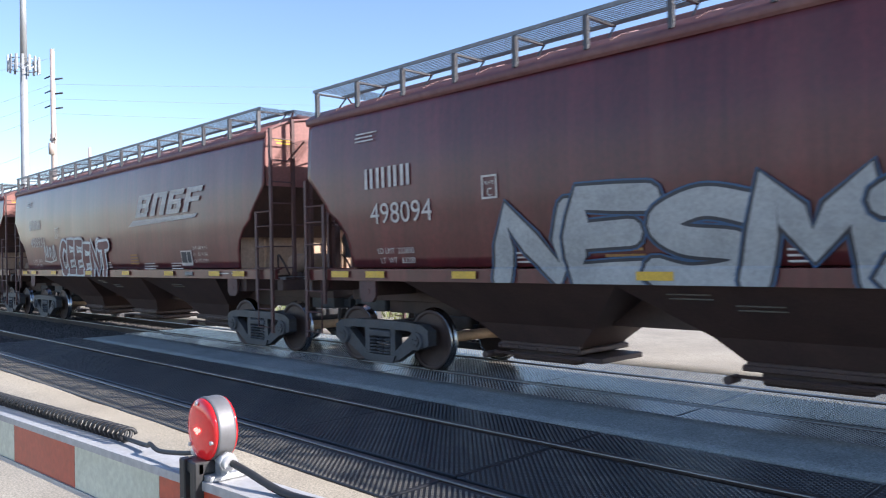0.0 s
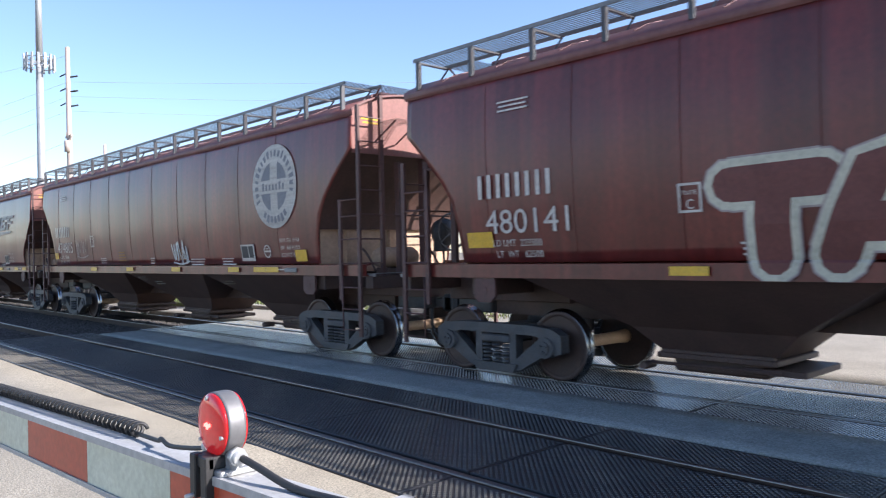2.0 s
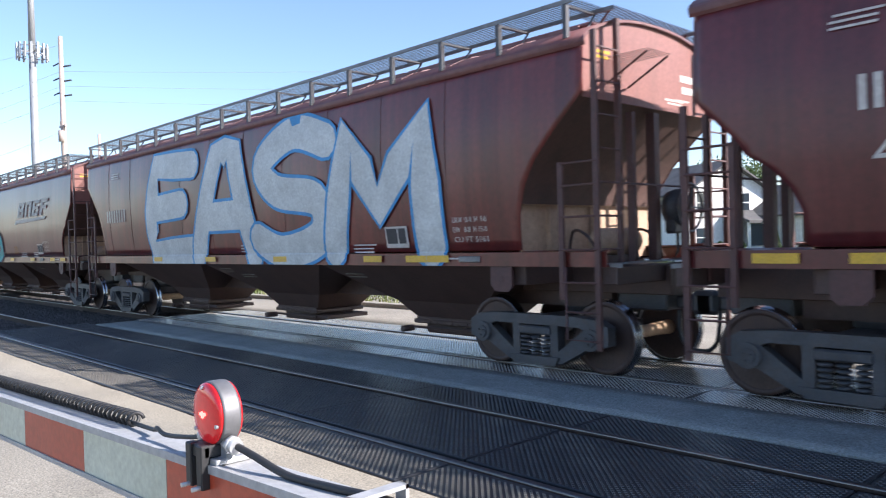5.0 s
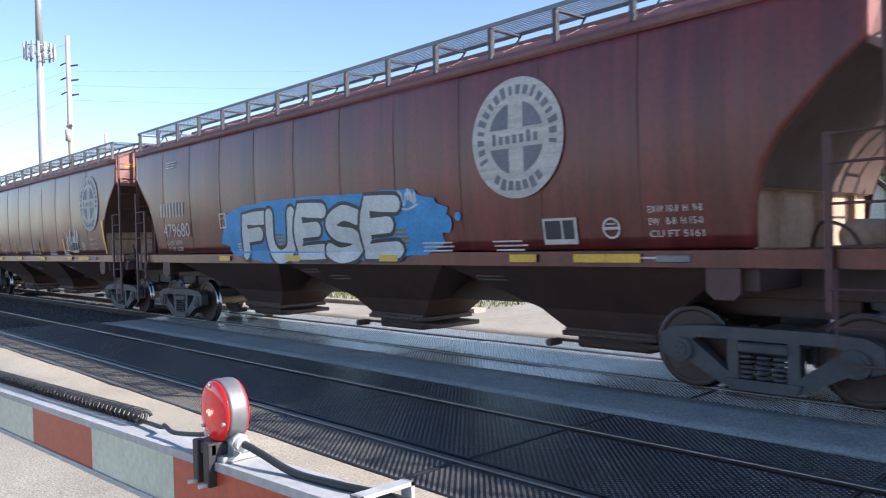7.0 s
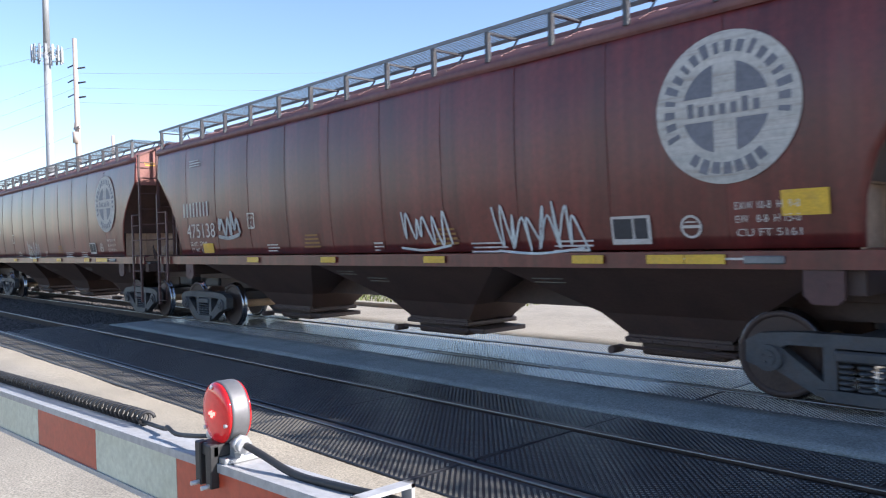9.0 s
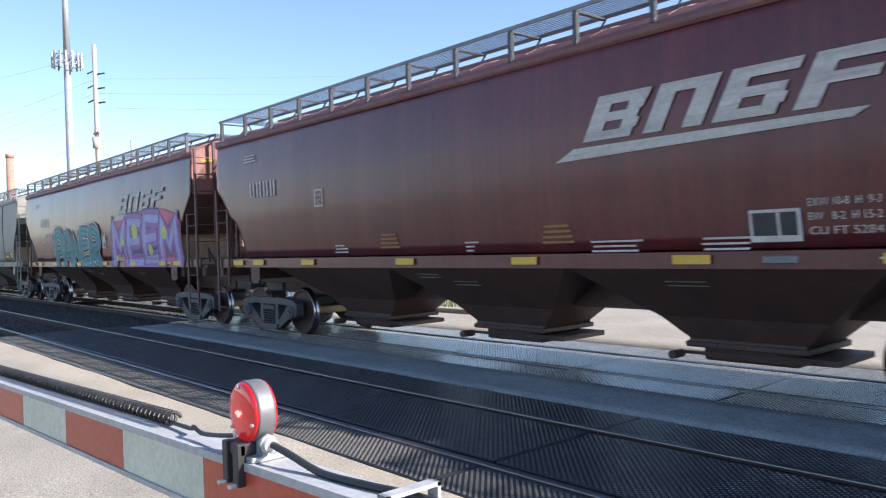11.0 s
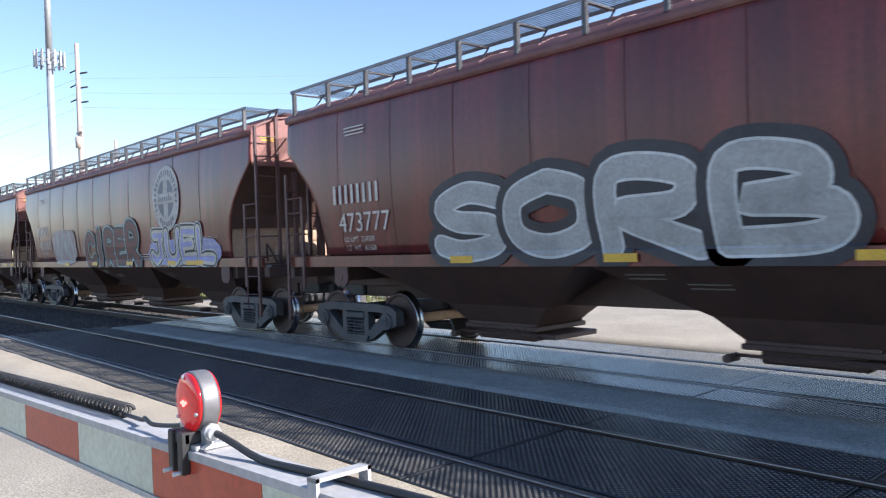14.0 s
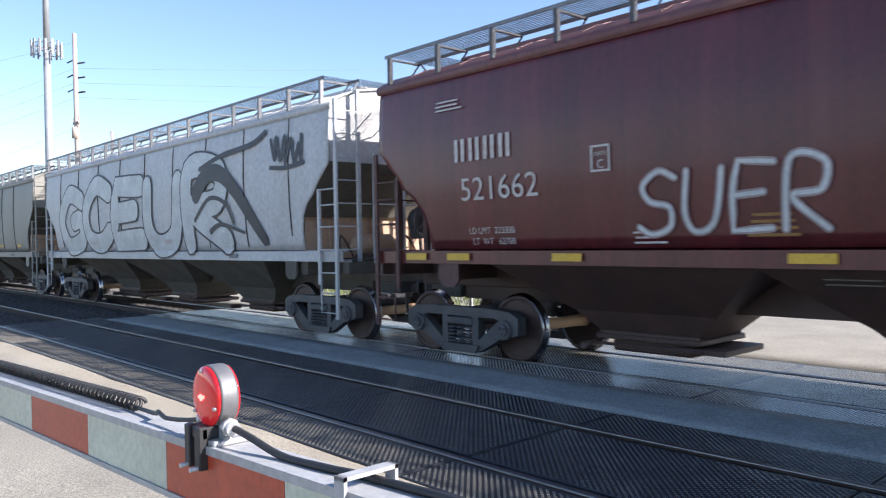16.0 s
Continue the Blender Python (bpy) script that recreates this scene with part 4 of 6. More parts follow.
def wrap(bm):
    """Strokes drawn flat are trimmed at the sill's lower edge and bent onto the side of the car."""
    for z, clear in ((1.363, True), (1.535, False), (1.56, False), (1.9, False), (2.4, False), (3.0, False), (3.5, False)):
        bmesh.ops.bisect_plane(bm, geom=[*bm.verts, *bm.edges, *bm.faces], plane_co=(0, 0, z), plane_no=(0, 0, 1), clear_inner=clear)
    for v in bm.verts:
        v.co = on_side(v.co.x, v.co.z, -v.co.y)
    return bm


GLYPH = {
    "A": (((0, 0), (0.35, 1), (0.65, 1), (1, 0)), ((0.2, 0.38), (0.8, 0.38))),
    "B": (((0.1, 0), (0.1, 1), (0.7, 0.95), (0.75, 0.62), (0.25, 0.52), (0.9, 0.42), (0.85, 0.06), (0.1, 0)),),
    "C": (((0.95, 0.85), (0.45, 1), (0.05, 0.6), (0.15, 0.12), (0.6, 0), (0.98, 0.18)),),
    "E": (((0.95, 0.95), (0.15, 1), (0.05, 0.5), (0.1, 0.02), (0.98, 0.05)), ((0.1, 0.52), (0.75, 0.55))),
    "F": (((0.1, 0), (0.1, 0.98), (0.98, 1)), ((0.1, 0.5), (0.75, 0.55))),
    "G": (((0.95, 0.85), (0.4, 1), (0.05, 0.5), (0.35, 0), (0.95, 0.12), (0.92, 0.48), (0.6, 0.46)),),
    "I": (((0.5, 0), (0.5, 1)),),
    "J": (((0.2, 1), (0.95, 0.98)), ((0.65, 0.98), (0.68, 0.25), (0.35, 0), (0.02, 0.22))),
    "K": (((0.1, 0), (0.1, 1)), ((0.95, 1), (0.2, 0.5), (0.98, 0))),
    "L": (((0.12, 1), (0.08, 0.05), (0.98, 0.02)),),
    "M": (((0, 0), (0.12, 1), (0.5, 0.35), (0.88, 1), (1, 0)),),
    "N": (((0.02, 0), (0.1, 1), (0.85, 0.05), (0.98, 1)),),
    "O": (((0.5, 1), (0.06, 0.75), (0.08, 0.2), (0.5, 0), (0.94, 0.22), (0.92, 0.78), (0.5, 1)),),
    "P": (((0.1, 0), (0.1, 1), (0.85, 0.92), (0.85, 0.5), (0.12, 0.42)),),
    "R": (((0.1, 0), (0.1, 1), (0.82, 0.94), (0.8, 0.55), (0.2, 0.46), (0.98, 0)),),
    "S": (((0.95, 0.88), (0.5, 1), (0.08, 0.78), (0.3, 0.53), (0.85, 0.42), (0.88, 0.12), (0.4, 0), (0.02, 0.12)),),
    "T": (((0, 0.98), (1, 1)), ((0.5, 0.98), (0.48, 0))),
    "U": (((0.06, 1), (0.08, 0.3), (0.4, 0), (0.85, 0.2), (0.94, 1)),),
    "X": (((0, 0), (1, 1)), ((0, 1), (1, 0))),
    "Y": (((0, 1), (0.5, 0.5), (1, 1)), ((0.5, 0.5), (0.45, 0))),
    "2": (((0.05, 0.8), (0.5, 1), (0.92, 0.75), (0.1, 0.03), (0.98, 0.03)),),
}
FLOW = set("BCGOPRSU2")


def sprayed(car, word, x0, x1, z0, z1, layers, slant=0.06, seed=1, gap=0.06, label=""):
    """Sprayed letters: for each (colour, width) one layer of strokes, widest first."""
    rng = random.Random(seed)
    n = len(word)
    cell = (x1 - x0) / n
    lines = []
    for k, ch in enumerate(word):
        dz, dh = rng.uniform(-0.05, 0.05) * (z1 - z0), rng.uniform(0.9, 1.06)
        for line in GLYPH[ch]:
            pts = [(x0 + cell * (k + gap + (1 - 2 * gap) * u) + slant * v * (z1 - z0), max(1.42, z0 + dz + (z1 - z0) * dh * v)) for u, v in line]
            lines.append((k, smooth_line(pts, 7 if ch in FLOW else 5) if ch in FLOW else [q for a, b in zip(pts, pts[1:]) for q in ((a, ((a[0] + b[0]) / 2 + rng.uniform(-0.02, 0.02), (a[1] + b[1]) / 2)))] + [pts[-1]]))
    for j, (colour, w) in enumerate(layers):
        bm = bmesh.new()
        for i, (k, ln) in enumerate(lines):
            ribbon(bm, ln, w, 1.4 + k * 0.16 * len(layers) + j * 0.16 + (i % 3) * 0.03)
        part("sprayed_lettering", wrap(bm), SPRAY[colour], car, label if j == 0 else "")


def cloud(car, x0, x1, z0, z1, colour, layer=0.6, seed=3, label=""):
    """A patch of sprayed background with an uneven edge."""
    rng = random.Random(seed)
    cx, cz = (x0 + x1) / 2, (z0 + z1) / 2
    pts = []
    for k in range(44):
        a = k * math.tau / 44
        r = 1 + 0.12 * noise.noise((math.cos(a) * 2.2, math.sin(a) * 2.2, seed)) + rng.uniform(-0.03, 0.03)
        e = 0.55
        ux = math.copysign(abs(math.cos(a)) ** e, math.cos(a))
        uz = math.copysign(abs(math.sin(a)) ** e, math.sin(a))
        pts.append((cx + (x1 - x0) / 2 * ux * r, min(3.9, max(1.38, cz + (z1 - z0) / 2 * uz * r))))
    bm = bmesh.new()
    flat(bm, pts, layer)
    part("sprayed_patch", bm, SPRAY[colour], car, label)


def scrawl(car, x0, x1, z0, z1, colour, w, seed, label="", n=14):
    """A quick illegible tag of looping strokes."""
    rng = random.Random(seed)
    bm = bmesh.new()
    pts = []
    for k in range(n):
        u = k / (n - 1)
        pts.append((x0 + (x1 - x0) * u + rng.uniform(-0.07, 0.07) * (x1 - x0), (z0 if k % 2 else z1) + rng.uniform(-0.25, 0.25) * (z1 - z0)))
    ribbon(bm, smooth_line(pts, 6), w, 1.5)
    ribbon(bm, smooth_line([(x0, z0 - 0.05), ((x0 + x1) / 2, z0 - 0.09), (x1, z0 - 0.03)], 5), w, 1.9)
    part("tag", wrap(bm), SPRAY[colour], car, label)


def stencils(car, kind, number, limit, weight, cubic, dark=False, dx=0.0):
    """Reporting block, number, load limits, dimension data and reflectors along the sill."""
    ink = STENCIL_DARK if dark else STENCIL
    shift = {"A": -0.6, "B": 0.0, "C": -0.12, "D": 0.0}[kind] + dx
    big = 0.30 if kind != "C" else 0.2
    zb, zn = (2.72, 2.20) if kind != "A" else (2.37, 1.92)
    if kind == "C":
        zb, zn = 2.62, 2.18
    for k in range(4):                                           # owner's initials as plain blocks
        bm = bmesh.new()
        pitch = {"A": 0.32, "B": 0.27, "C": 0.19}[kind]
        x = -6.05 + shift + k * pitch
        wb, st = pitch * 0.70, big * 0.22
        quad(bm, x, x + st, zb, zb + big, 1)
        quad(bm, x + wb - st, x + wb, zb, zb + big, 1)
        part("owner_block", bm, ink, car)
    if number:
        part("car_number", lettering(number, -5.95 + shift, (-4.62 if kind != "C" else -4.85) + shift, zn, big), ink, car)
    if limit:
        part("load_limit", lettering("LD LMT  " + limit, -5.85 + shift, -5.05 + shift, 1.76, 0.085), ink, car)
        part("light_weight", lettering("LT  WT   " + weight, -5.8 + shift, -5.05 + shift, 1.62, 0.085), ink, car)
    if cubic:
        xd = 4.72 if kind != "A" else 6.05 if cubic[0] else 5.9
        for k, row in enumerate(cubic[1:]):
            part("dimension_data", lettering(row, xd, xd + 0.62, 1.94 - k * 0.13, 0.072), ink, car)
    bm = bmesh.new()                                             # clearance plate box
    xp, zc = (-3.68, 2.42) if kind == "B" else (-4.0, 2.36) if kind == "C" else (-3.82, 2.05)
    for a, b, c, d in ((0, 0.26, 0, 0.025), (0, 0.26, 0.275, 0.30), (0, 0.025, 0.025, 0.275), (0.235, 0.26, 0.025, 0.275)):
        quad(bm, xp + a, xp + b, zc + c, zc + d, 1)
    part("clearance_box", bm, ink, car)
    part("clearance_letter", lettering("C", xp + 0.09, xp + 0.17, zc + 0.035, 0.10), ink, car)
    part("clearance_word", lettering("PLATE", xp + 0.05, xp + 0.21, zc + 0.18, 0.045), ink, car)
    rng = random.Random(number)
    for x, z, w in ((-6.3, 3.55, 0.55), (-3.2, 1.72, 0.45), (0.05, 1.70, 0.30), (2.2, 1.66, 0.75), (3.6, 1.66, 0.6)):
        for k in range(3):                                       # small print
            bm = bmesh.new()
            quad(bm, x + rng.uniform(0, 0.05), x + w - rng.uniform(0, 0.15), z - k * 0.055, z - k * 0.055 + 0.022, 1)
            part("small_print", bm, ink, car)
    if not dark:
        for x in (-1.65, 1.72):
            for k in range(4):
                bm = bmesh.new()
                quad(bm, x - 0.19 - 0.02 * k, x + 0.19 + 0.02 * k, 1.86 - k * 0.065, 1.89 - k * 0.065, 1)
                part("warning_print", bm, FADED_YELLOW, car)
    for x, z in ((-1.3, 1.25), (-0.6, 1.14), (3.0, 1.2)):         # faint print on the bays
        for k in range(2):
            bm = bmesh.new()
            yb = -1.40 + (1.37 - z) * 1.213 - 0.02
            vs = [bm.verts.new((x + dx, yb + k * 0.061, z + dz)) for dx, dz in ((0, 0), (0.5, 0), (0.5, 0.014), (0, 0.014))]
            for v in vs:
                v.co.z -= k * 0.05
            bm.faces.new(vs)
            part("small_print", bm, BAY_GREY, car)
    if kind in "AB":                                             # print along the sill near the end
        for x, w in ((5.3, 0.22), (5.62, 0.5), (6.22, 0.12)):
            bm = bmesh.new()
            quad(bm, x, x + w, 1.45, 1.472, 1)
            part("small_print", bm, ink, car)
    if kind == "A":                                              # small round badge
        bm = bmesh.new()
        for k in range(16):
            a, b = k * math.tau / 16, (k + 1) * math.tau / 16
            bm.faces.new([bm.verts.new(on_side(5.42 + r * math.cos(q), 1.79 + r * math.sin(q), 1)) for r, q in ((0.12, a), (0.12, b), (0.095, b), (0.095, a))])
        quad(bm, 5.32, 5.52, 1.775, 1.805, 1.2)
        quad(bm, 5.36, 5.48, 1.83, 1.845, 1.2)
        part("round_badge", bm, ink, car)
    bm = bmesh.new()                                             # data panel
    xq = {"A": 4.45, "B": 4.15, "C": -0.6, "D": 4.15}[kind]
    if kind == "C":
        quad(bm, xq, xq + 0.36, 1.87, 1.98, 1)
        part("data_label", bm, PALE, car, "small white label")
        for k in range(3):
            bm = bmesh.new()
            quad(bm, xq + 0.04, xq + 0.3, 1.89 + k * 0.03, 1.902 + k * 0.03, 2)
            part("small_print", bm, ink, car)
        return
    quad(bm, xq, xq + 0.5, 1.62, 1.93, 1)
    part("data_panel", bm, ink, car)
    bm = bmesh.new()
    quad(bm, xq + 0.03, xq + 0.27, 1.68, 1.90, 2)
    quad(bm, xq + 0.30, xq + 0.46, 1.68, 1.90, 2)
    part("data_field", bm, SPRAY["black"], car)


REFLECT = {"A": ((-3.75, 1), (-1.2, 1), (1.45, 1), (4.1, 1), (5.55, 1), (5.1, 1)), "B": ((-6.82, 1), (-5.95, 1), (-4.1, 1), (-1.3, 1), (1.15, 1), (3.5, 1), (5.55, 1), (6.5, 1)),
           "C": ((-6.65, 1), (-4.2, 1), (-1.73, 1), (0.72, 1), (3.2, 1), (5.65, 1)), "D": ((-3.5, 0), (1.4, 0))}


def reflectors(car, kind):
    z = 1.41 if kind in "AB" else 1.72
    for x, lit in REFLECT[kind]:
        bm = bmesh.new()
        quad(bm, x - 0.22, x + 0.22, z, z + 0.095, 4.8)
        part("reflector", bm, YELLOW if lit else PALE, car, "yellow reflective tape" if lit else "faded tape")
    bm = bmesh.new()
    box(bm, 5.95 if kind == "A" else 4.25, 6.35 if kind == "A" else 4.6, -1.50, -1.475, 1.41, 1.49, None, 0.01)
    part("tag_holder", bm, GRATE, car)


def round_emblem(car, cx, cz, r):
    """Pale disc with a ring of dark marks and a plain cross."""
    def arc(a0, a1, ra, rb, n):
        return [(cx + rb * math.cos(a), cz + rb * math.sin(a)) for a in np.linspace(a0, a1, n)] + [(cx + ra * math.cos(a), cz + ra * math.sin(a)) for a in np.linspace(a1, a0, n)]
    bm = bmesh.new()
    flat(bm, [(cx + r * math.cos(a), cz + r * math.sin(a)) for a in np.linspace(0, math.tau, 49)[:-1]], 1.0)
    disc = part("round_emblem", bm, EMBLEM, car, "pale round emblem with a cross, weathered")
    for k in range(4):                                            # dark quadrants leave a cross
        a = k * math.pi / 2
        w = 0.16 * r
        pts = []
        ro = 0.60 * r
        t0 = math.asin(w / ro)
        for q in np.linspace(t0, math.pi / 2 - t0, 8):
            pts.append((ro * math.cos(q), ro * math.sin(q)))
        pts.append((w, w))
        ca, sa = math.cos(a), math.sin(a)
        bm = bmesh.new()
        flat(bm, [(cx + u * ca - v * sa, cz + u * sa + v * ca) for u, v in pts], 2.0)
        part("emblem_quadrant", bm, SPRAY["grime"], disc)
    spans = [(math.radians(205 - k * 11.9), 0.40 if k % 3 else 0.28) for k in range(19)] + [(math.radians(237 + k * 11.5), 0.45) for k in range(7)]
    for k, (a, wide) in enumerate(spans):
        half_a = math.radians(9.0) * wide
        bm = bmesh.new()
        flat(bm, arc(a - half_a, a + half_a, 0.715 * r, (0.87 if k % 4 else 0.91) * r, 3), 2.0)
        part("emblem_mark", bm, SPRAY["grime"], disc)
    for k in range(7):
        x = cx - 0.52 * r + k * 0.152 * r
        bm = bmesh.new()
        quad(bm, x, x + 0.085 * r, cz - 0.09 * r, cz + (0.10 if k in (0, 5) else 0.05) * r, 2.4)
        part("emblem_mark", bm, SPRAY["grime"], disc)


def slanted_emblem(car, x0, z0, w):
    """Leaning block letters of the owner as plain shapes over a tapering bar."""
    sl, h = 0.5, 0.14 * w
    lw = w * 0.215
    for k in range(4):
        bm = bmesh.new()
        x = x0 + 0.06 * w + k * lw * 1.07
        quad(bm, x, x + lw * 0.30, z0, z0 + h, 1, sl)
        quad(bm, x + lw * 0.30 + sl * h * 0.78, x + lw * 0.92 + sl * h * 0.78, z0 + h * 0.78, z0 + h, 1, sl)
        if k != 1:
            quad(bm, x + lw * 0.30 + sl * h * 0.4, x + lw * 0.85 + sl * h * 0.4, z0 + h * 0.40, z0 + h * 0.60, 1, sl)
        if k == 1:
            quad(bm, x + lw * 0.62, x + lw * 0.92, z0, z0 + h * 0.78, 1, sl)
        if k in (0, 2):
            quad(bm, x + lw * 0.30, x + lw * 0.85, z0, z0 + h * 0.2, 1, sl)
            quad(bm, x + lw * 0.62 + sl * h * 0.2, x + lw * 0.9 + sl * h * 0.2, z0 + h * 0.2, z0 + h * 0.4, 1, sl)
        if k == 0:
            quad(bm, x + lw * 0.62 + sl * h * 0.6, x + lw * 0.9 + sl * h * 0.6, z0 + h * 0.6, z0 + h * 0.78, 1, sl)
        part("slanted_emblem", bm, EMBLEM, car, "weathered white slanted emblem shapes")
    bm = bmesh.new()
    flat(bm, [(x0 - 0.06 * w, z0 - 0.40 * h), (x0 + 0.90 * w, z0 - 0.26 * h), (x0 + 0.94 * w, z0 - 0.10 * h), (x0 + 0.02 * w, z0 - 0.12 * h)], 1)
    part("emblem_bar", bm, EMBLEM, car)


# ---- the cars of the train, front to back ----
KINDS = "BBBAABBABAAAABBCAABDCBA"
FIRST = -2
mesh_grates = {}
for kind in "ABCD":
    h = LENGTH[kind] / 2
    mesh_grates[kind] = grating(-h + 0.86, h - 0.80, -0.30, 0.30, 4.43)
mesh_platform = grating(-0.16, 0.16, -1.4, 1.4, 0.0)
mesh_crosswalk = grating(-0.28, 0.28, -0.94, 0.94, 4.428)
mesh_step = open_plate(-0.28, 0.28, -0.25, 0.25)
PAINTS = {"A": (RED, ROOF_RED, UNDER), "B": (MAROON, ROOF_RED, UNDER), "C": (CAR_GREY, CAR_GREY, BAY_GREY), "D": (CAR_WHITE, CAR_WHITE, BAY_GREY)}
LABELS = {"A": "oxide red three-bay covered hopper car with round emblem", "B": "maroon three-bay covered hopper car on the far track",
          "C": "pale grey covered hopper car with dark upright seams", "D": "white covered hopper car covered in black sprayed letters"}
masters = {}
for kind in "ABCD":
    masters[kind] = hopper_car(kind, *PAINTS[kind], {**mesh_grates, "platform": mesh_platform, "crosswalk": mesh_crosswalk, "step": mesh_step})
    reflectors(masters[kind], kind)
CARS = {}
front = {}
x_front = 33.0
plain = {kind: masters[kind] for kind in masters}
for k, kind in enumerate(KINDS):
    n = FIRST + k
    front[n] = x_front
    x_front -= LENGTH[kind]
for k, kind in enumerate(KINDS):
    n = FIRST + k
    CARS[n] = plain[kind] if KINDS.count(kind) == 1 else copy_thing(plain[kind], pose(0, 0, 0))
    tagged(CARS[n], LABELS[kind], "rail car", "hopper cars of the train")
for kind in "ABC":                                               # the master copies have served
    for o in (*masters[kind].children_recursive, masters[kind]):
        bpy.data.objects.remove(o)

D5161 = (0, "EXW 10-8  H  9-8", "EW   8-8  H 15-0", "CU FT 5161")
D5284 = (0, "EXW 10-8  H  9-3", "EW   8-2  H 15-2", "CU FT 5284")
for n, number, limit, weight, data in (
        (-1, "498094", "222800", "63200", D5284), (0, "496934", "223200", "62800", D5284), (1, "480141", "223500", "62500", D5161), (2, "474805", "224500", "61500", D5161),
        (3, "491520", "223300", "62700", D5284), (4, "496557", "223100", "62900", D5284), (5, "", "", "", D5161), (6, "", "", "", D5284), (7, "479680", "223500", "62500", D5161),
        (8, "479514", "223900", "62100", D5161), (9, "475138", "224500", "61500", D5161), (10, "", "", "", D5161), (11, "", "", "", D5284), (12, "487024", "223300", "62700", D5284),
        (14, "473777", "224500", "61500", D5161), (15, "481000", "222900", "63100", D5161), (16, "521662", "223300", "62700", D5284)):
    stencils(CARS[n], KINDS[n - FIRST], number, limit, weight, data, False, {12: 0.55, 2: -0.1, 16: 0.15}.get(n, 0.0))
stencils(CARS[13], "C", "353086", "223700", "62300", (0, "EX W  10-8   H  9-10", "EW    8-3   H  15-0", "CU FT  5200"), True)
for n, cx in ((1, 4.35), (2, 5.8), (7, 4.1), (8, 6.1), (9, 5.84), (10, 5.95), (14, 5.75), (15, 4.08)):
    round_emblem(CARS[n], cx, 2.94, 0.745)
for n, x in ((0, 1.55), (3, 1.8), (4, 1.45), (6, 1.8), (11, 1.8), (12, 2.25)):
    slanted_emblem(CARS[n], x + 0.2, 2.72 if n in (0, 4) else 2.82, 3.5)
for n, x0, x1, z0, z1 in ((1, -6.9, -6.45, 1.75, 1.95), (2, -7.0, -6.68, 1.75, 1.93), (9, -5.85, -5.38, 1.60, 1.80), (9, 6.35, 6.78, 1.86, 2.1), (14, 6.35, 6.75, 1.6, 1.78), (2, 6.35, 6.7, 1.6, 1.8), (1, 6.4, 6.7, 1.6, 1.8), (13, 6.15, 6.6, 1.75, 1.92)):
    bm = bmesh.new()
    quad(bm, x0, x1, z0, z1, 1.2)
    part("reflector_patch", bm, YELLOW, CARS[n], "yellow reflective patch")
for x, z, h in ((-6.98, 1.78, 0.5), (-4.22, 1.56, 0.44), (-1.7, 1.57, 0.42), (1.1, 1.57, 0.44), (3.65, 1.58, 0.44), (7.08, 1.58, 0.88)):
    bm = bmesh.new()
    quad(bm, x, x + 0.11, z, z + h, 1.2, -0.12)
    part("reflector_bar", bm, YELLOW, CARS[8], "tall yellow reflective bar")

# sprayed work, car by car
sprayed(CARS[-1], "NESM2", -3.45, 1.9, 1.44, 2.30, (("navy", 0.40), ("black", 0.36), ("silver", 0.29)), 0.05, 4, 0.0, "silver sprayed letters")
sprayed(CARS[0], "CEEENT", -3.35, 0.15, 1.46, 2.22, (("haze", 0.36), ("white", 0.31), ("rust", 0.19)), 0.03, 5, 0.04, "white outlined sprayed letters")
scrawl(CARS[0], -4.75, -3.75, 1.85, 2.2, "white", 0.035, 6, "thin white tag")
sprayed(CARS[1], "TANE", -3.35, 0.6, 1.6, 2.38, (("haze", 0.54), ("cream", 0.5), ("rust", 0.34)), 0.02, 7, 0.06, "hollow white sprayed letters")
cloud(CARS[1], 2.2, 5.75, 1.42, 2.5, "black", 0.4, 5)
sprayed(CARS[1], "BIER", 2.4, 5.6, 1.52, 2.3, (("teal", 0.42), ("black", 0.385), ("cream", 0.29)), 0.02, 8, 0.08, "cream block letters with a teal edge")
for cx, cz, rr in ((0.85, 1.95, 0.16), (1.25, 2.1, 0.2), (1.2, 1.65, 0.22), (0.8, 1.62, 0.15)):
    bm = bmesh.new()
    ribbon(bm, [(cx + rr * 0.7 * math.cos(a), cz + rr * math.sin(a)) for a in np.linspace(0, math.tau, 16)], 0.022, 1.4)
    part("tag", wrap(bm), SPRAY["teal"], CARS[1], "teal sprayed plant outline")
scrawl(CARS[1], 5.9, 6.3, 2.0, 2.4, "teal", 0.03, 9, "teal tag", 18)
scrawl(CARS[1], 5.75, 6.3, 1.56, 1.68, "teal", 0.03, 10, "teal tag")
scrawl(CARS[2], 1.35, 2.15, 1.66, 2.0, "white", 0.035, 11, "white tag")
scrawl(CARS[2], -5.0, -4.1, 1.86, 2.22, "haze", 0.03, 12, "faded tag", 9)
sprayed(CARS[5], "EASM", -4.2, 5.5, 1.6, 3.55, (("blue", 0.68), ("white", 0.56)), 0.1, 13, 0.03, "huge white sprayed letters with blue shade")
sprayed(CARS[6], "RTO", -3.6, 0.0, 1.5, 2.3, (("navy", 0.4), ("teal", 0.3)), 0.06, 14, 0.05, "teal sprayed letters")
cloud(CARS[7], -3.7, 2.7, 1.40, 2.5, "blue", 0.5, 8, "blue sprayed background")
sprayed(CARS[7], "FUESE", -3.0, 1.75, 1.52, 2.24, (("black", 0.37), ("white", 0.25)), 0.08, 15, 0.06, "white block letters on blue")
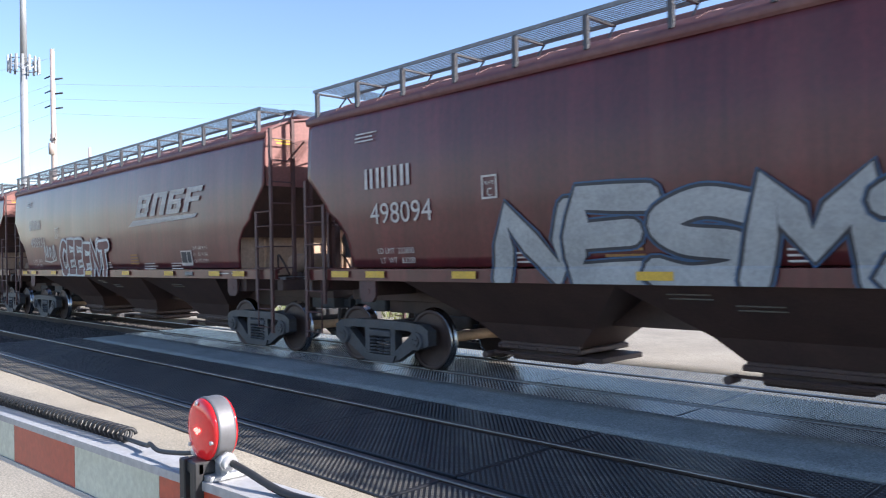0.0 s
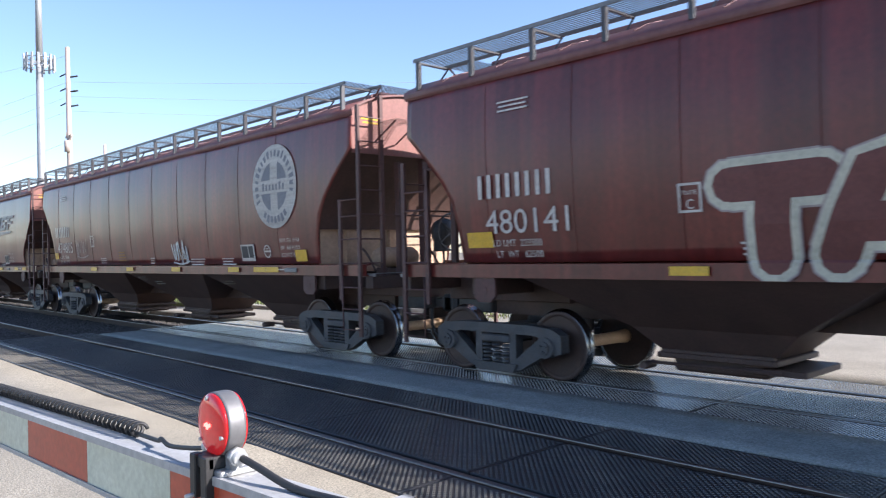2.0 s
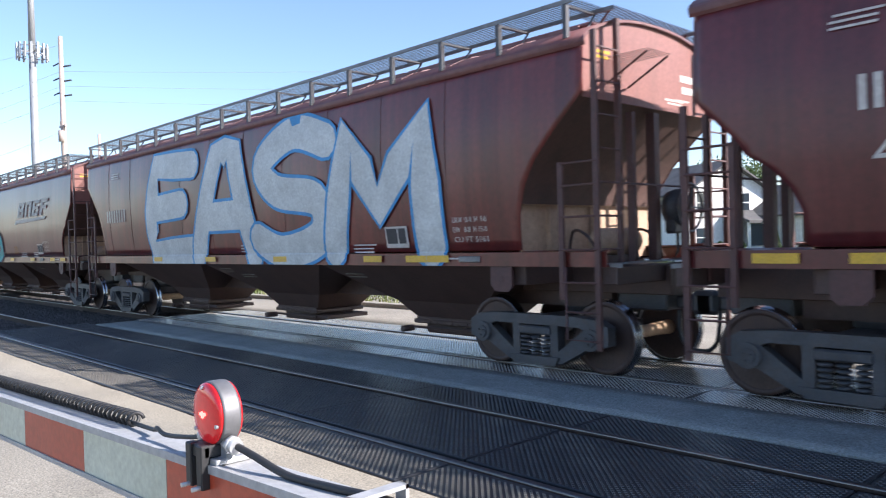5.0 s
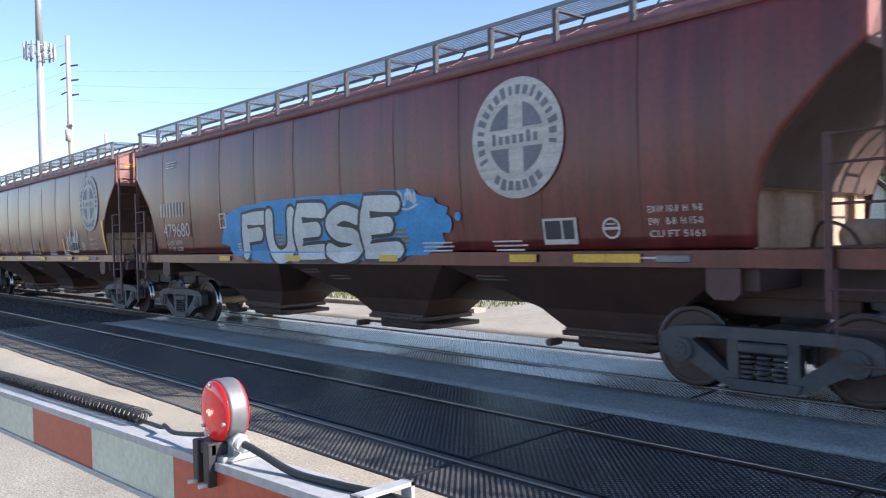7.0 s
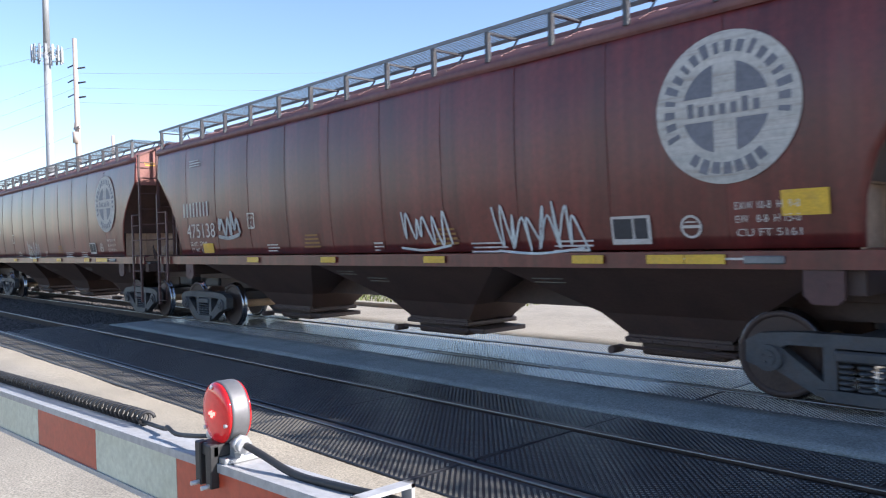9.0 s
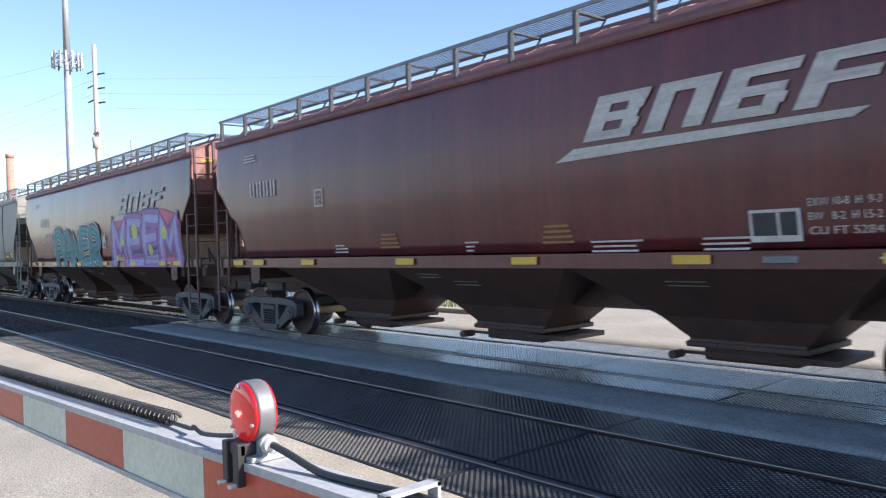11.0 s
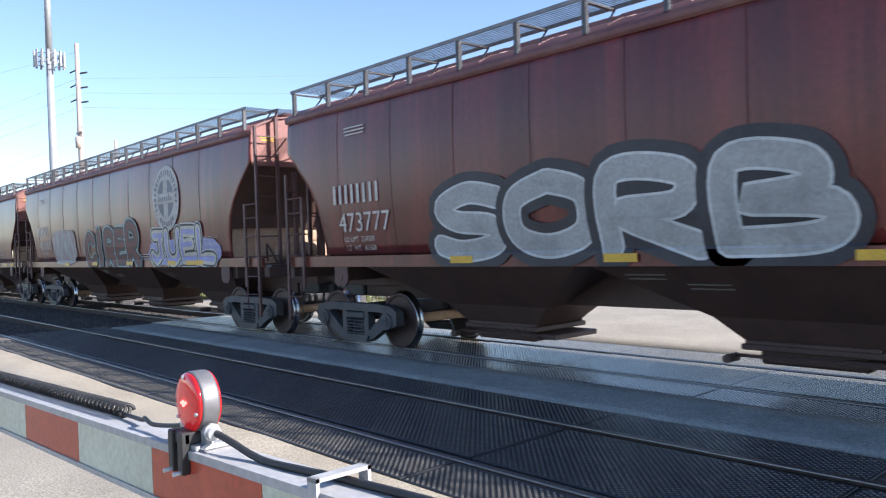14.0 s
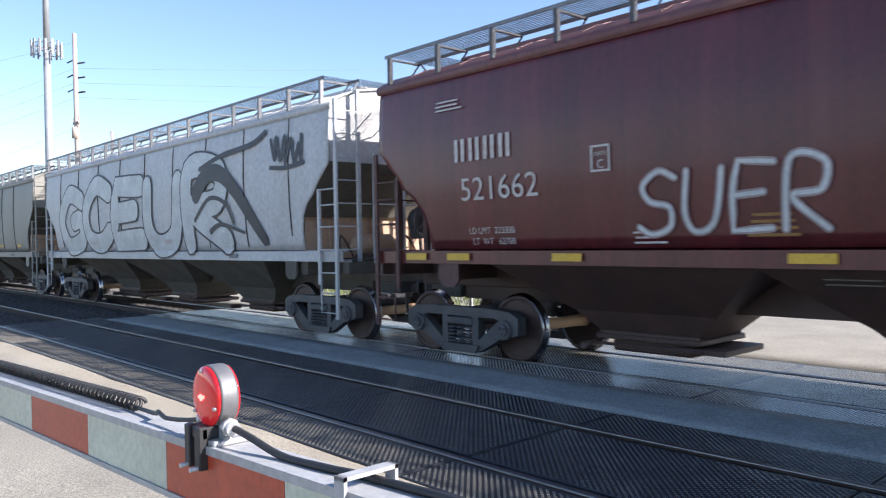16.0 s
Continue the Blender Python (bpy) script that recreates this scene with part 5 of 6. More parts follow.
for cx, cz, rr in ((2.35, 2.0, 0.16), (2.75, 1.93, 0.13), (3.0, 2.02, 0.06), (2.55, 2.2, 0.05)):
    bm = bmesh.new()
    flat(bm, [(cx + rr * math.cos(a), cz + rr * math.sin(a)) for a in np.linspace(0, math.tau, 17)[:-1]], 0.8)
    part("sprayed_dot", bm, SPRAY["blue"], CARS[7], "blue sprayed dot")
scrawl(CARS[7], 1.75, 2.2, 2.25, 2.42, "white", 0.03, 16, "white tag")
scrawl(CARS[8], 3.9, 5.1, 1.75, 2.15, "white", 0.03, 17, "white tag", 22)
scrawl(CARS[8], 0.6, 1.2, 1.7, 2.05, "haze", 0.035, 18, "faded tag")
scrawl(CARS[8], -4.6, -4.1, 1.65, 1.85, "white", 0.025, 19, "white tag")
scrawl(CARS[9], 0.75, 1.8, 1.68, 2.1, "white", 0.035, 20, "white tag", 12)
scrawl(CARS[9], 2.7, 4.05, 1.62, 2.08, "white", 0.03, 21, "white tag", 20)
scrawl(CARS[9], -5.05, -4.2, 1.98, 2.33, "silver", 0.07, 22, "silver tag", 10)
scrawl(CARS[10], -2.0, -0.6, 1.6, 2.0, "white", 0.03, 23, "white tag")
sprayed(CARS[12], "PANER", -3.85, 0.9, 1.46, 2.38, (("haze", 0.47), ("white", 0.43), ("black", 0.39), ("teal", 0.27), ("navy", 0.07)), 0.12, 24, 0.05, "teal and navy letters with a white edge")
cloud(CARS[12], 2.1, 6.9, 1.42, 2.8, "pink", 0.5, 10, "pink sprayed background")
sprayed(CARS[12], "MEEM", 2.0, 6.7, 1.5, 2.55, (("navy", 0.56), ("purple", 0.46), ("lilac", 0.2)), 0.1, 25, 0.05, "purple and lilac letters on pink")
for cx, cz, rr in ((2.9, 2.05, 0.12), (3.9, 2.3, 0.2), (4.9, 1.8, 0.14), (2.3, 1.6, 0.1), (5.9, 2.2, 0.16)):
    bm = bmesh.new()
    flat(bm, [(cx + rr * math.cos(a), cz + rr * math.sin(a)) for a in np.linspace(0, math.tau, 15)[:-1]], 4.2)
    part("sprayed_dot", bm, SPRAY["lime"], CARS[12], "lime sprayed dot")
scrawl(CARS[12], 1.15, 1.5, 2.0, 2.3, "white", 0.03, 26, "white tag")
scrawl(CARS[13], 5.35, 6.15, 1.66, 1.92, "black", 0.04, 27, "black tag", 18)
sprayed(CARS[14], "SORB", -4.25, 1.25, 1.60, 2.44, (("black", 0.56), ("white", 0.31), ("silver", 0.25)), 0.03, 28, 0.06, "silver block letters with a dark edge")
scrawl(CARS[14], 1.9, 3.1, 1.66, 1.95, "white", 0.03, 29, "white tag")
cloud(CARS[15], 2.8, 6.6, 1.40, 2.0, "lilac", 0.4, 12)
sprayed(CARS[15], "JUEL", 2.95, 6.3, 1.5, 2.14, (("white", 0.40), ("black", 0.35), ("cream", 0.26), ("lilac", 0.12)), 0.12, 30, 0.05, "cream and lilac letters with a dark edge")
sprayed(CARS[15], "CIRER", -1.9, 2.2, 1.5, 2.32, (("teal", 0.40), ("silver", 0.37), ("black", 0.31), ("rust", 0.17)), 0.06, 31, 0.06, "hollow silver letters")
cloud(CARS[15], -5.0, -2.7, 1.5, 2.5, "haze", 0.5, 14, "faded silver patch")
scrawl(CARS[15], -4.8, -3.0, 1.6, 2.35, "silver", 0.14, 32, "silver tag", 10)
sprayed(CARS[16], "SUER", -3.15, -1.1, 1.70, 2.36, (("haze", 0.085), ("white", 0.042)), 0.1, 33, 0.08, "white sprayed letters")
sprayed(CARS[17], "GCEUR", -6.5, 4.4, 1.72, 3.2, (("black", 0.60), ("white", 0.51)), 0.06, 34, 0.05, "huge white letters outlined in black")
bm = bmesh.new()
ribbon(bm, smooth_line([(3.0, 2.75), (3.5, 3.1), (4.1, 3.1), (4.7, 2.75), (5.3, 2.2), (5.75, 1.75)], 8), 0.42, 5.2, 0.45)
ribbon(bm, smooth_line([(3.2, 3.25), (4.2, 3.45), (5.4, 3.55), (5.9, 3.72)], 6), 0.1, 5.4)
ribbon(bm, smooth_line([(2.9, 2.2), (3.6, 2.62), (4.3, 2.5), (4.6, 2.1)], 6), 0.09, 5.6)
ribbon(bm, smooth_line([(3.6, 1.95), (4.1, 2.08), (5.0, 1.9)], 6), 0.13, 5.8, 0.6)
part("sprayed_stroke", wrap(bm), SPRAY["black"], CARS[17], "broad black sprayed sweep")
scrawl(CARS[17], 6.1, 7.2, 3.1, 3.5, "black", 0.08, 35, "black tag", 11)


# ---- crossing gate arm ----
ARM0 = Vector((-0.981, 0.601, 1.336))
ARM_D = Vector((-math.cos(0.035), -math.sin(0.035), -0.026)).normalized()


def arm_at(along, across, up):
    """A point by its distance towards the tip, across the arm away from the road, and above its top edge."""
    return ARM0 + ARM_D * along + Vector((0, 1, 0)) * across + Vector((0, 0, 1)) * up


def arm_box(bm, a0, a1, c0, c1, u0, u1, bevel=0.0):
    vs = box(bm, a0, a1, c0, c1, u0, u1, None, bevel)
    for v in vs:
        v.co = arm_at(*v.co)
    bmesh.ops.recalc_face_normals(bm, faces=bm.faces)


gate = empty("crossing_gate")
tagged(gate, "lowered crossing gate arm with red and white stripes", "crossing gate")
bm = bmesh.new()
arm_box(bm, -4.6, 4.2, 0.004, 0.078, -0.116, 0.0, 0.006)
part("arm_beam", bm, ARM_TOP, gate, "white aluminium beam")
bm = bmesh.new()
arm_box(bm, -4.6, 4.2, -0.004, 0.006, -0.013, 0.002)
arm_box(bm, -4.6, 4.2, -0.004, 0.006, -0.118, -0.107)
part("arm_lip", bm, ARM_TOP, gate)
for k in range(-11, 10):
    bm = bmesh.new()
    arm_box(bm, k * 0.4064 + 0.001, (k + 1) * 0.4064 - 0.001, -0.0005, 0.004, -0.1065, -0.0135)
    part("stripe", bm, ARM_RED if k % 2 == 0 else ARM_WHITE, gate, "red reflective stripe" if k % 2 == 0 else "pale reflective stripe")
bm = bmesh.new()                                                  # mast and mechanism at the road's edge
base = arm_at(-4.4, 0.2, 0)
rod(bm, (base.x, base.y, -0.05), (base.x, base.y, 4.2), 0.06, 14)
box(bm, base.x - 0.25, base.x + 0.25, base.y - 0.22, base.y + 0.25, 0.85, 1.5, None, 0.02)
box(bm, base.x - 0.3, base.x + 0.3, base.y - 0.3, base.y + 0.3, -0.05, 0.12, None, 0.02)
part("mast", bm, GALV, gate)

# lamp on the arm
LX = arm_at(0.27, 0.032, 0)
lamp = empty("arm_lamp")
tagged(lamp, "round red lamp in a grey housing on the gate arm", "signal lamp")
lc = Vector((LX.x, LX.y, LX.z + 0.083))
bm = bmesh.new()
lathe(bm, ((0.050, -0.016), (0.0545, -0.016), (0.0555, -0.012), (0.0555, 0.012), (0.0545, 0.016), (0.050, 0.016)), "y", 36, lc)
part("housing", bm, GRATE, lamp, "dull cast aluminium ring")
for s in (-1, 1):
    bm = bmesh.new()
    lathe(bm, ((0.0535, s * 0.0162), (0.0525, s * 0.020), (0.045, s * 0.0235), (0.03, s * 0.026), (0.012, s * 0.027)), "y", 36, lc)
    lens = part("lens", bm, LENS, lamp, "ribbed red lens")
    if s < 0:
        for k in range(3):
            a = math.radians((100, 220, 340)[k])
            bm = bmesh.new()
            rod(bm, lc + Vector((0.0455 * math.cos(a), -0.027, 0.0455 * math.sin(a))), lc + Vector((0.0455 * math.cos(a), -0.018, 0.0455 * math.sin(a))), 0.0035, 8)
            part("screw", bm, GALV, lens)
        for k, (dx, dz) in enumerate(((-0.008, 0), (-0.003, 0.002), (0.002, -0.001), (0.007, 0.001), (-0.001, -0.004))):
            bm = bmesh.new()
            bmesh.ops.create_icosphere(bm, subdivisions=1, radius=0.0036, matrix=Matrix.Translation(lc + Vector((dx, -0.0275, dz))))
            part("led", bm, LED, lens, "glowing red diode")
bm = bmesh.new()
for off in (-0.024, 0.016):
    box(bm, lc.x + off - 0.008, lc.x + off + 0.012, LX.y - 0.047, LX.y - 0.030, LX.z - 0.04, LX.z + 0.035, None, 0.002)
box(bm, lc.x - 0.03, lc.x + 0.028, LX.y - 0.042, LX.y + 0.01, LX.z + 0.012, LX.z + 0.034, None, 0.003)
part("bracket", bm, BLACK, lamp, "black rubber bracket")
bm = bmesh.new()
box(bm, lc.x - 0.03, lc.x + 0.05, LX.y - 0.03, LX.y + 0.045, LX.z + 0.002, LX.z + 0.012, None, 0.002)
extrude_poly(bm, [(lc.x + 0.0, LX.z + 0.01), (lc.x + 0.05, LX.z + 0.01), (lc.x + 0.03, LX.z + 0.04), (lc.x, LX.z + 0.04)], LX.y - 0.01, LX.y + 0.004)
part("saddle", bm, GALV, lamp)
for off in (-0.018, 0.022):
    bm = bmesh.new()
    rod(bm, (lc.x + off, LX.y - 0.062, LX.z - 0.035), (lc.x + off, LX.y - 0.04, LX.z - 0.035), 0.004, 8)
    part("bolt", bm, GALV, lamp)
for s, r in ((1, 0.013), (-1, 0.010)):
    bm = bmesh.new()
    rod(bm, (lc.x + s * 0.035, LX.y, LX.z + 0.035), (lc.x + s * 0.065, LX.y, LX.z + 0.032), r, 12)
    rod(bm, (lc.x + s * 0.045, LX.y, LX.z + 0.034), (lc.x + s * 0.055, LX.y, LX.z + 0.033), r * 1.25, 8)
    part("connector", bm, GALV, lamp, "white cable connector")

bm = bmesh.new()
tube(bm, smooth_line([arm_at(0.205, 0.032, 0.031), arm_at(0.15, 0.03, 0.024), arm_at(0.06, 0.035, 0.006), arm_at(-0.05, 0.04, 0.006), arm_at(-0.15, 0.05, 0.006), arm_at(-0.45, 0.055, 0.007), arm_at(-1.2, 0.05, 0.007), arm_at(-4.3, 0.05, 0.007)], 8), 0.0062, 10)
tagged(part("lamp_cable", bm, BLACK), "black cable running along the gate arm", "cable", "cables on the arm")
bm = bmesh.new()
tube(bm, smooth_line([arm_at(0.335, 0.032, 0.031), arm_at(0.38, 0.03, 0.024), arm_at(0.47, 0.03, 0.016), arm_at(0.52, 0.035, 0.022), arm_at(0.56, 0.045, 0.012), arm_at(0.72, 0.055, 0.010)], 8), 0.0045, 10)
tagged(part("lamp_cable", bm, BLACK), "black cable looped behind the lamp on the arm", "cable", "cables on the arm")
bm = bmesh.new()
coil = []
for k in range(900):
    a = 0.66 + k * 0.0022
    tight = 1.0 if a > 0.95 else 0.45 + 0.55 * (a - 0.66) / 0.29
    ph = k * 0.55
    coil.append(arm_at(a, 0.055 + 0.014 * math.cos(ph), 0.018 + 0.014 * math.sin(ph)))
tube(bm, coil, 0.0042, 5)
tagged(part("coiled_cable", bm, BLACK), "black coiled cable lying on the gate arm", "cable", "cables on the arm")
clamp = empty("cable_clamp")
tagged(clamp, "white metal clamp over the cable on the arm", "clamp")
bm = bmesh.new()
arm_box(bm, -0.162, -0.140, -0.010, -0.004, -0.022, 0.022)
arm_box(bm, -0.162, -0.140, -0.010, 0.085, 0.016, 0.022)
arm_box(bm, -0.162, -0.140, 0.079, 0.085, -0.022, 0.022)
part("strap", bm, ARM_TOP, clamp)


# ---- distance: tower, poles, wires, houses ----
def utility_pole(x, y, h, label, arms=True):
    p = empty("utility_pole")
    p.location = (x, y, -0.2)
    bm = bmesh.new()
    rod(bm, (0.35 if arms else 0, 0, 0), (0, 0, h), 0.34, 10, 0.22)
    part("shaft", bm, BARK, p)
    if arms:
        for k, z in enumerate((h - 3.2, h - 4.75, h - 6.3)):
            bm = bmesh.new()
            rod(bm, (0.1, 0.1, z), (0.75, 0.75, z + 0.1), 0.09, 8)
            part("insulator", bm, BLACK, p)
            bm = bmesh.new()
            rod(bm, (-0.1, -0.1, z + 0.4), (-0.6, -0.6, z + 0.1), 0.07, 8)
            part("insulator", bm, BLACK, p)
        bm = bmesh.new()
        box(bm, -0.9, 0.9, -0.1, 0.1, h - 9.6, h - 9.4)
        rod(bm, (-0.8, 0, h - 9.5), (0, 0, h - 10.5), 0.05, 5)
        rod(bm, (0.8, 0, h - 9.5), (0, 0, h - 10.5), 0.05, 5)
        for s in (-0.8, 0.8):
            rod(bm, (s, 0, h - 9.4), (s, 0, h - 8.9), 0.07, 6)
        rod(bm, (0.35, -0.3, h - 11.2), (0.35, -0.3, h - 10.0), 0.28, 10)
        part("crossarm", bm, BARK, p)
    return tagged(p, label, "utility pole", "utility poles")


POLE = utility_pole(-86.25, 26.3, 24.6, "tall weathered wooden pole carrying power lines")
utility_pole(-123.5, 42.9, 20.0, "shorter distant wooden utility pole", False)
for x, y, z0, x2, y2, z2 in ((-86.2, 26.3, 20.9, -260, -10, 24), (-86.2, 26.3, 19.35, -260, -10, 20), (-86.2, 26.3, 17.8, -260, -10, 17), (-86.2, 26.3, 20.9, 20, 160, 30), (-86.2, 26.3, 19.35, 20, 160, 26), (-86.2, 26.3, 17.8, 20, 160, 23),
                          (-86.2, 26.3, 23.7, -260, 0, 45), (-86.2, 26.3, 14.6, -200, 10, 17), (-86.2, 26.3, 11.6, 30, 120, 9), (-86.2, 26.3, 10.0, -180, 20, 11)):
    bm = bmesh.new()
    pts = []
    for k in range(25):
        u = k / 24
        pts.append((x + (x2 - x) * u, y + (y2 - y) * u, z0 - 0.2 + (z2 - z0) * u - 4 * u * (1 - u) * 3.2))
    tube(bm, pts, 0.012, 5)
    tagged(part("power_line", bm, GALV), "thin power line hung from the wooden pole", "cable", "power lines")

tower = empty("cell_tower")
tower.location = (-150.3, 41.05, -0.2)
tagged(tower, "slender grey steel tower with a ring of antennas", "tower")
bm = bmesh.new()
rod(bm, (0, 0, 0), (0, 0, 38), 0.75, 16, 0.6)
rod(bm, (0, 0, 38), (0, 0, 62), 0.6, 16, 0.45)
part("shaft", bm, TOWER, tower)
bm = bmesh.new()
for k in range(12):
    a, b = k * math.tau / 12, (k + 1) * math.tau / 12
    for z in (37.0, 38.6):
        rod(bm, (2.3 * math.cos(a), 2.3 * math.sin(a), z), (2.3 * math.cos(b), 2.3 * math.sin(b), z), 0.1, 5)
for k in range(4):
    a = k * math.tau / 4
    rod(bm, (0, 0, 37.8), (2.3 * math.cos(a), 2.3 * math.sin(a), 37.8), 0.12, 5)
part("ring_mount", bm, TOWER, tower)
for k in range(15):
    a = k * math.tau / 15 + 0.1
    bm = bmesh.new()
    box(bm, -0.12, 0.12, -0.2, 0.2, -1.5, 1.3, pose(2.55 * math.cos(a), 2.55 * math.sin(a), 37.9, 0, 0, math.degrees(a)), 0.04)
    part("antenna", bm, TOWER, tower)

stack = empty("brick_chimney")
stack.location = (-210, 43.5, -0.2)
tagged(stack, "distant round brick chimney", "chimney")
bm = bmesh.new()
rod(bm, (0, 0, 0), (0, 0, 27.2), 1.15, 16, 0.85)
rod(bm, (0, 0, 26.4), (0, 0, 27.4), 0.98, 16)
part("shaft", bm, BRICK, stack)


def house(x, y, w, d, h, ridge, wall_mat, label, windows, along="x", porch=None):
    hs = empty("house")
    hs.matrix_basis = pose(x, y, 0, 0, 0, 66)
    bm = bmesh.new()
    box(bm, 0, w, 0, d, -0.2, h)
    if along == "x":
        for xx in (0, w):
            vs = [bm.verts.new(p) for p in ((xx, 0, h), (xx, d, h), (xx, d / 2, h + ridge))]
            bm.faces.new(vs)
    else:
        for yy in (0, d):
            vs = [bm.verts.new(p) for p in ((0, yy, h), (w, yy, h), (w / 2, yy, h + ridge))]
            bm.faces.new(vs)
    part("wall", bm, wall_mat, hs)
    n = int(h / 0.22)
    bm = bmesh.new()
    for k in range(n):                                           # lapped boards
        z = k * 0.22
        box(bm, -0.012, w + 0.012, -0.02, -0.004, z, z + 0.19)
        box(bm, w + 0.004, w + 0.02, 0, d, z, z + 0.19)
    part("siding", bm, wall_mat, hs)
    o = 0.45
    for s in (0, 1):
        bm = bmesh.new()
        if along == "x":
            a = ((-o, -o, h - ridge * 2 * o / d), (w + o, -o, h - ridge * 2 * o / d), (w + o, d / 2, h + ridge), (-o, d / 2, h + ridge))
            pts = a if s == 0 else [(p[0], d - p[1], p[2]) for p in a][::-1]
        else:
            a = ((-o, -o, h - ridge * 2 * o / w), (-o, d + o, h - ridge * 2 * o / w), (w / 2, d + o, h + ridge), (w / 2, -o, h + ridge))
            pts = a if s == 0 else [(w - p[0], p[1], p[2]) for p in a][::-1]
        lo = [bm.verts.new(p) for p in pts]
        hi = [bm.verts.new((p[0], p[1], p[2] + 0.12)) for p in pts]
        bm.faces.new(lo)
        bm.faces.new(hi[::-1])
        for k in range(4):
            bm.faces.new((lo[k], lo[(k + 1) % 4], hi[(k + 1) % 4], hi[k]))
        bmesh.ops.recalc_face_normals(bm, faces=bm.faces)
        part("roof", bm, SHINGLE, hs)
    for wx, wz, ww, wh in windows:
        bm = bmesh.new()
        box(bm, wx - 0.1, wx + ww + 0.1, -0.07, -0.021, wz - 0.1, wz + wh + 0.1)
        win = part("window", bm, TRIM, hs)
        for k in range(2):
            bm = bmesh.new()
            box(bm, wx + 0.02, wx + ww - 0.02, -0.085, -0.072, wz + 0.03 + k * wh / 2, wz + wh / 2 - 0.03 + k * wh / 2)
            part("pane", bm, WINDOW, win)
    if porch:
        x0, x1, pd, ph = porch
        bm = bmesh.new()
        extrude_poly(bm, [(-pd - 0.3, ph), (-0.03, ph + 0.7), (-0.03, ph + 0.85), (-pd - 0.3, ph + 0.15)], x0 - 0.3, x1 + 0.3, "yz")
        part("porch_roof", bm, SHINGLE, hs)
        bm = bmesh.new()
        box(bm, x0, x1, -pd, -0.03, -0.2, 0.9)
        part("porch_wall", bm, TRIM, hs)
        nn = max(2, int((x1 - x0) / 1.1))
        for k in range(nn + 1):
            xx = x0 + (x1 - x0) * k / nn
            bm = bmesh.new()
            box(bm, xx - 0.07, xx + 0.07, -pd + 0.02, -pd + 0.16, 0.9, ph + 0.02)
            part("porch_post", bm, TRIM, hs)
        for k in range(nn):
            xx = x0 + (x1 - x0) * k / nn
            bm = bmesh.new()
            box(bm, xx + 0.1, xx + (x1 - x0) / nn - 0.1, -pd + 0.06, -pd + 0.1, 0.95, ph - 0.05)
            part("porch_window", bm, WINDOW, hs)
    tagged(hs, label, "house", "houses beyond the road")
    return hs


house(-23.4, 42, 6.2, 8.0, 4.3, 1.8, SIDING, "pale two-storey clapboard house with a white porch", ((0.8, 3.0, 0.8, 1.2), (3.9, 3.0, 0.8, 1.2), (0.7, 0.9, 0.8, 1.2)), "y", (3.2, 6.0, 1.8, 2.3))
house(-16.2, 44, 5.6, 7.5, 2.9, 1.7, SIDING_TAN, "pale green house with a gabled roof", ((1.0, 1.0, 0.7, 1.3), (3.4, 1.0, 0.9, 1.2)), "y")
house(-9.6, 46, 9.0, 8.0, 2.7, 1.9, SIDING, "low pale house with a dark shingle roof", ((1.0, 1.0, 0.9, 1.1), (4.0, 1.0, 0.9, 1.1), (6.6, 1.0, 0.9, 1.1)), "x")
house(-42.0, 50, 9.0, 8.0, 3.0, 2.0, SIDING_TAN, "tan house behind the lawn", ((1.0, 1.0, 0.9, 1.2), (5.0, 1.0, 0.9, 1.2)), "x")


def leafy(name, x, y, z, h, r, count, seed, label, cat, conical=False, trunk=True):
    rng = random.Random(seed)
    t = empty(name)
    t.location = (x, y, z)
    if trunk:
        bm = bmesh.new()
        rod(bm, (0, 0, -0.2), (0.05, 0, h * 0.6), 0.16 * h / 6, 8, 0.06 * h / 6)
        for k in range(9):
            a, zz = k * 2.4, h * (0.3 + 0.05 * k)
            rod(bm, (0.02, 0, zz), (r * 0.6 * math.cos(a), r * 0.6 * math.sin(a), zz + h * 0.16), 0.05 * h / 6, 5, 0.015)
        part("trunk", bm, BARK, t)
    verts, faces = [], []
    lumps = [(rng.uniform(-1, 1), rng.uniform(-1, 1), rng.uniform(0.2, 1.0), rng.uniform(0.25, 0.5)) for _ in range(16)]
    for _ in range(count):
        if conical:
            u = rng.random() ** 0.6
            zz = h * (1 - u) + 0.1
            rr, a = r * u * rng.uniform(0.5, 1.0), rng.uniform(0, math.tau)
            p = Vector((rr * math.cos(a), rr * math.sin(a), zz))
        else:
            lx, ly, lz, lr = rng.choice(lumps)
            d = Vector((rng.gauss(0, 1), rng.gauss(0, 1), rng.gauss(0, 1))).normalized() * lr * rng.random() ** 0.35
            p = Vector((lx * 0.6 * r + d.x * r, ly * 0.6 * r + d.y * r, h * (0.35 + 0.55 * lz) + d.z * r))
        s = rng.uniform(0.07, 0.16) * (1 if not conical else 0.5)
        ax = Vector((rng.gauss(0, 1), rng.gauss(0, 1), rng.gauss(0, 1))).normalized()
        bx = ax.orthogonal().normalized()
        b = len(verts)
        verts += [tuple(p + ax * s), tuple(p + bx * s * 0.6), tuple(p - ax * s), tuple(p - bx * s * 0.6)]
        faces.append((b, b + 1, b + 2, b + 3))
    me = bpy.data.meshes.new("crown")
    me.from_pydata(verts, [], faces)
    me.materials.append(LEAF)
    o = new("crown", me)
    o.parent = t
    tagged(t, label, cat, "trees and shrubs beyond the road")


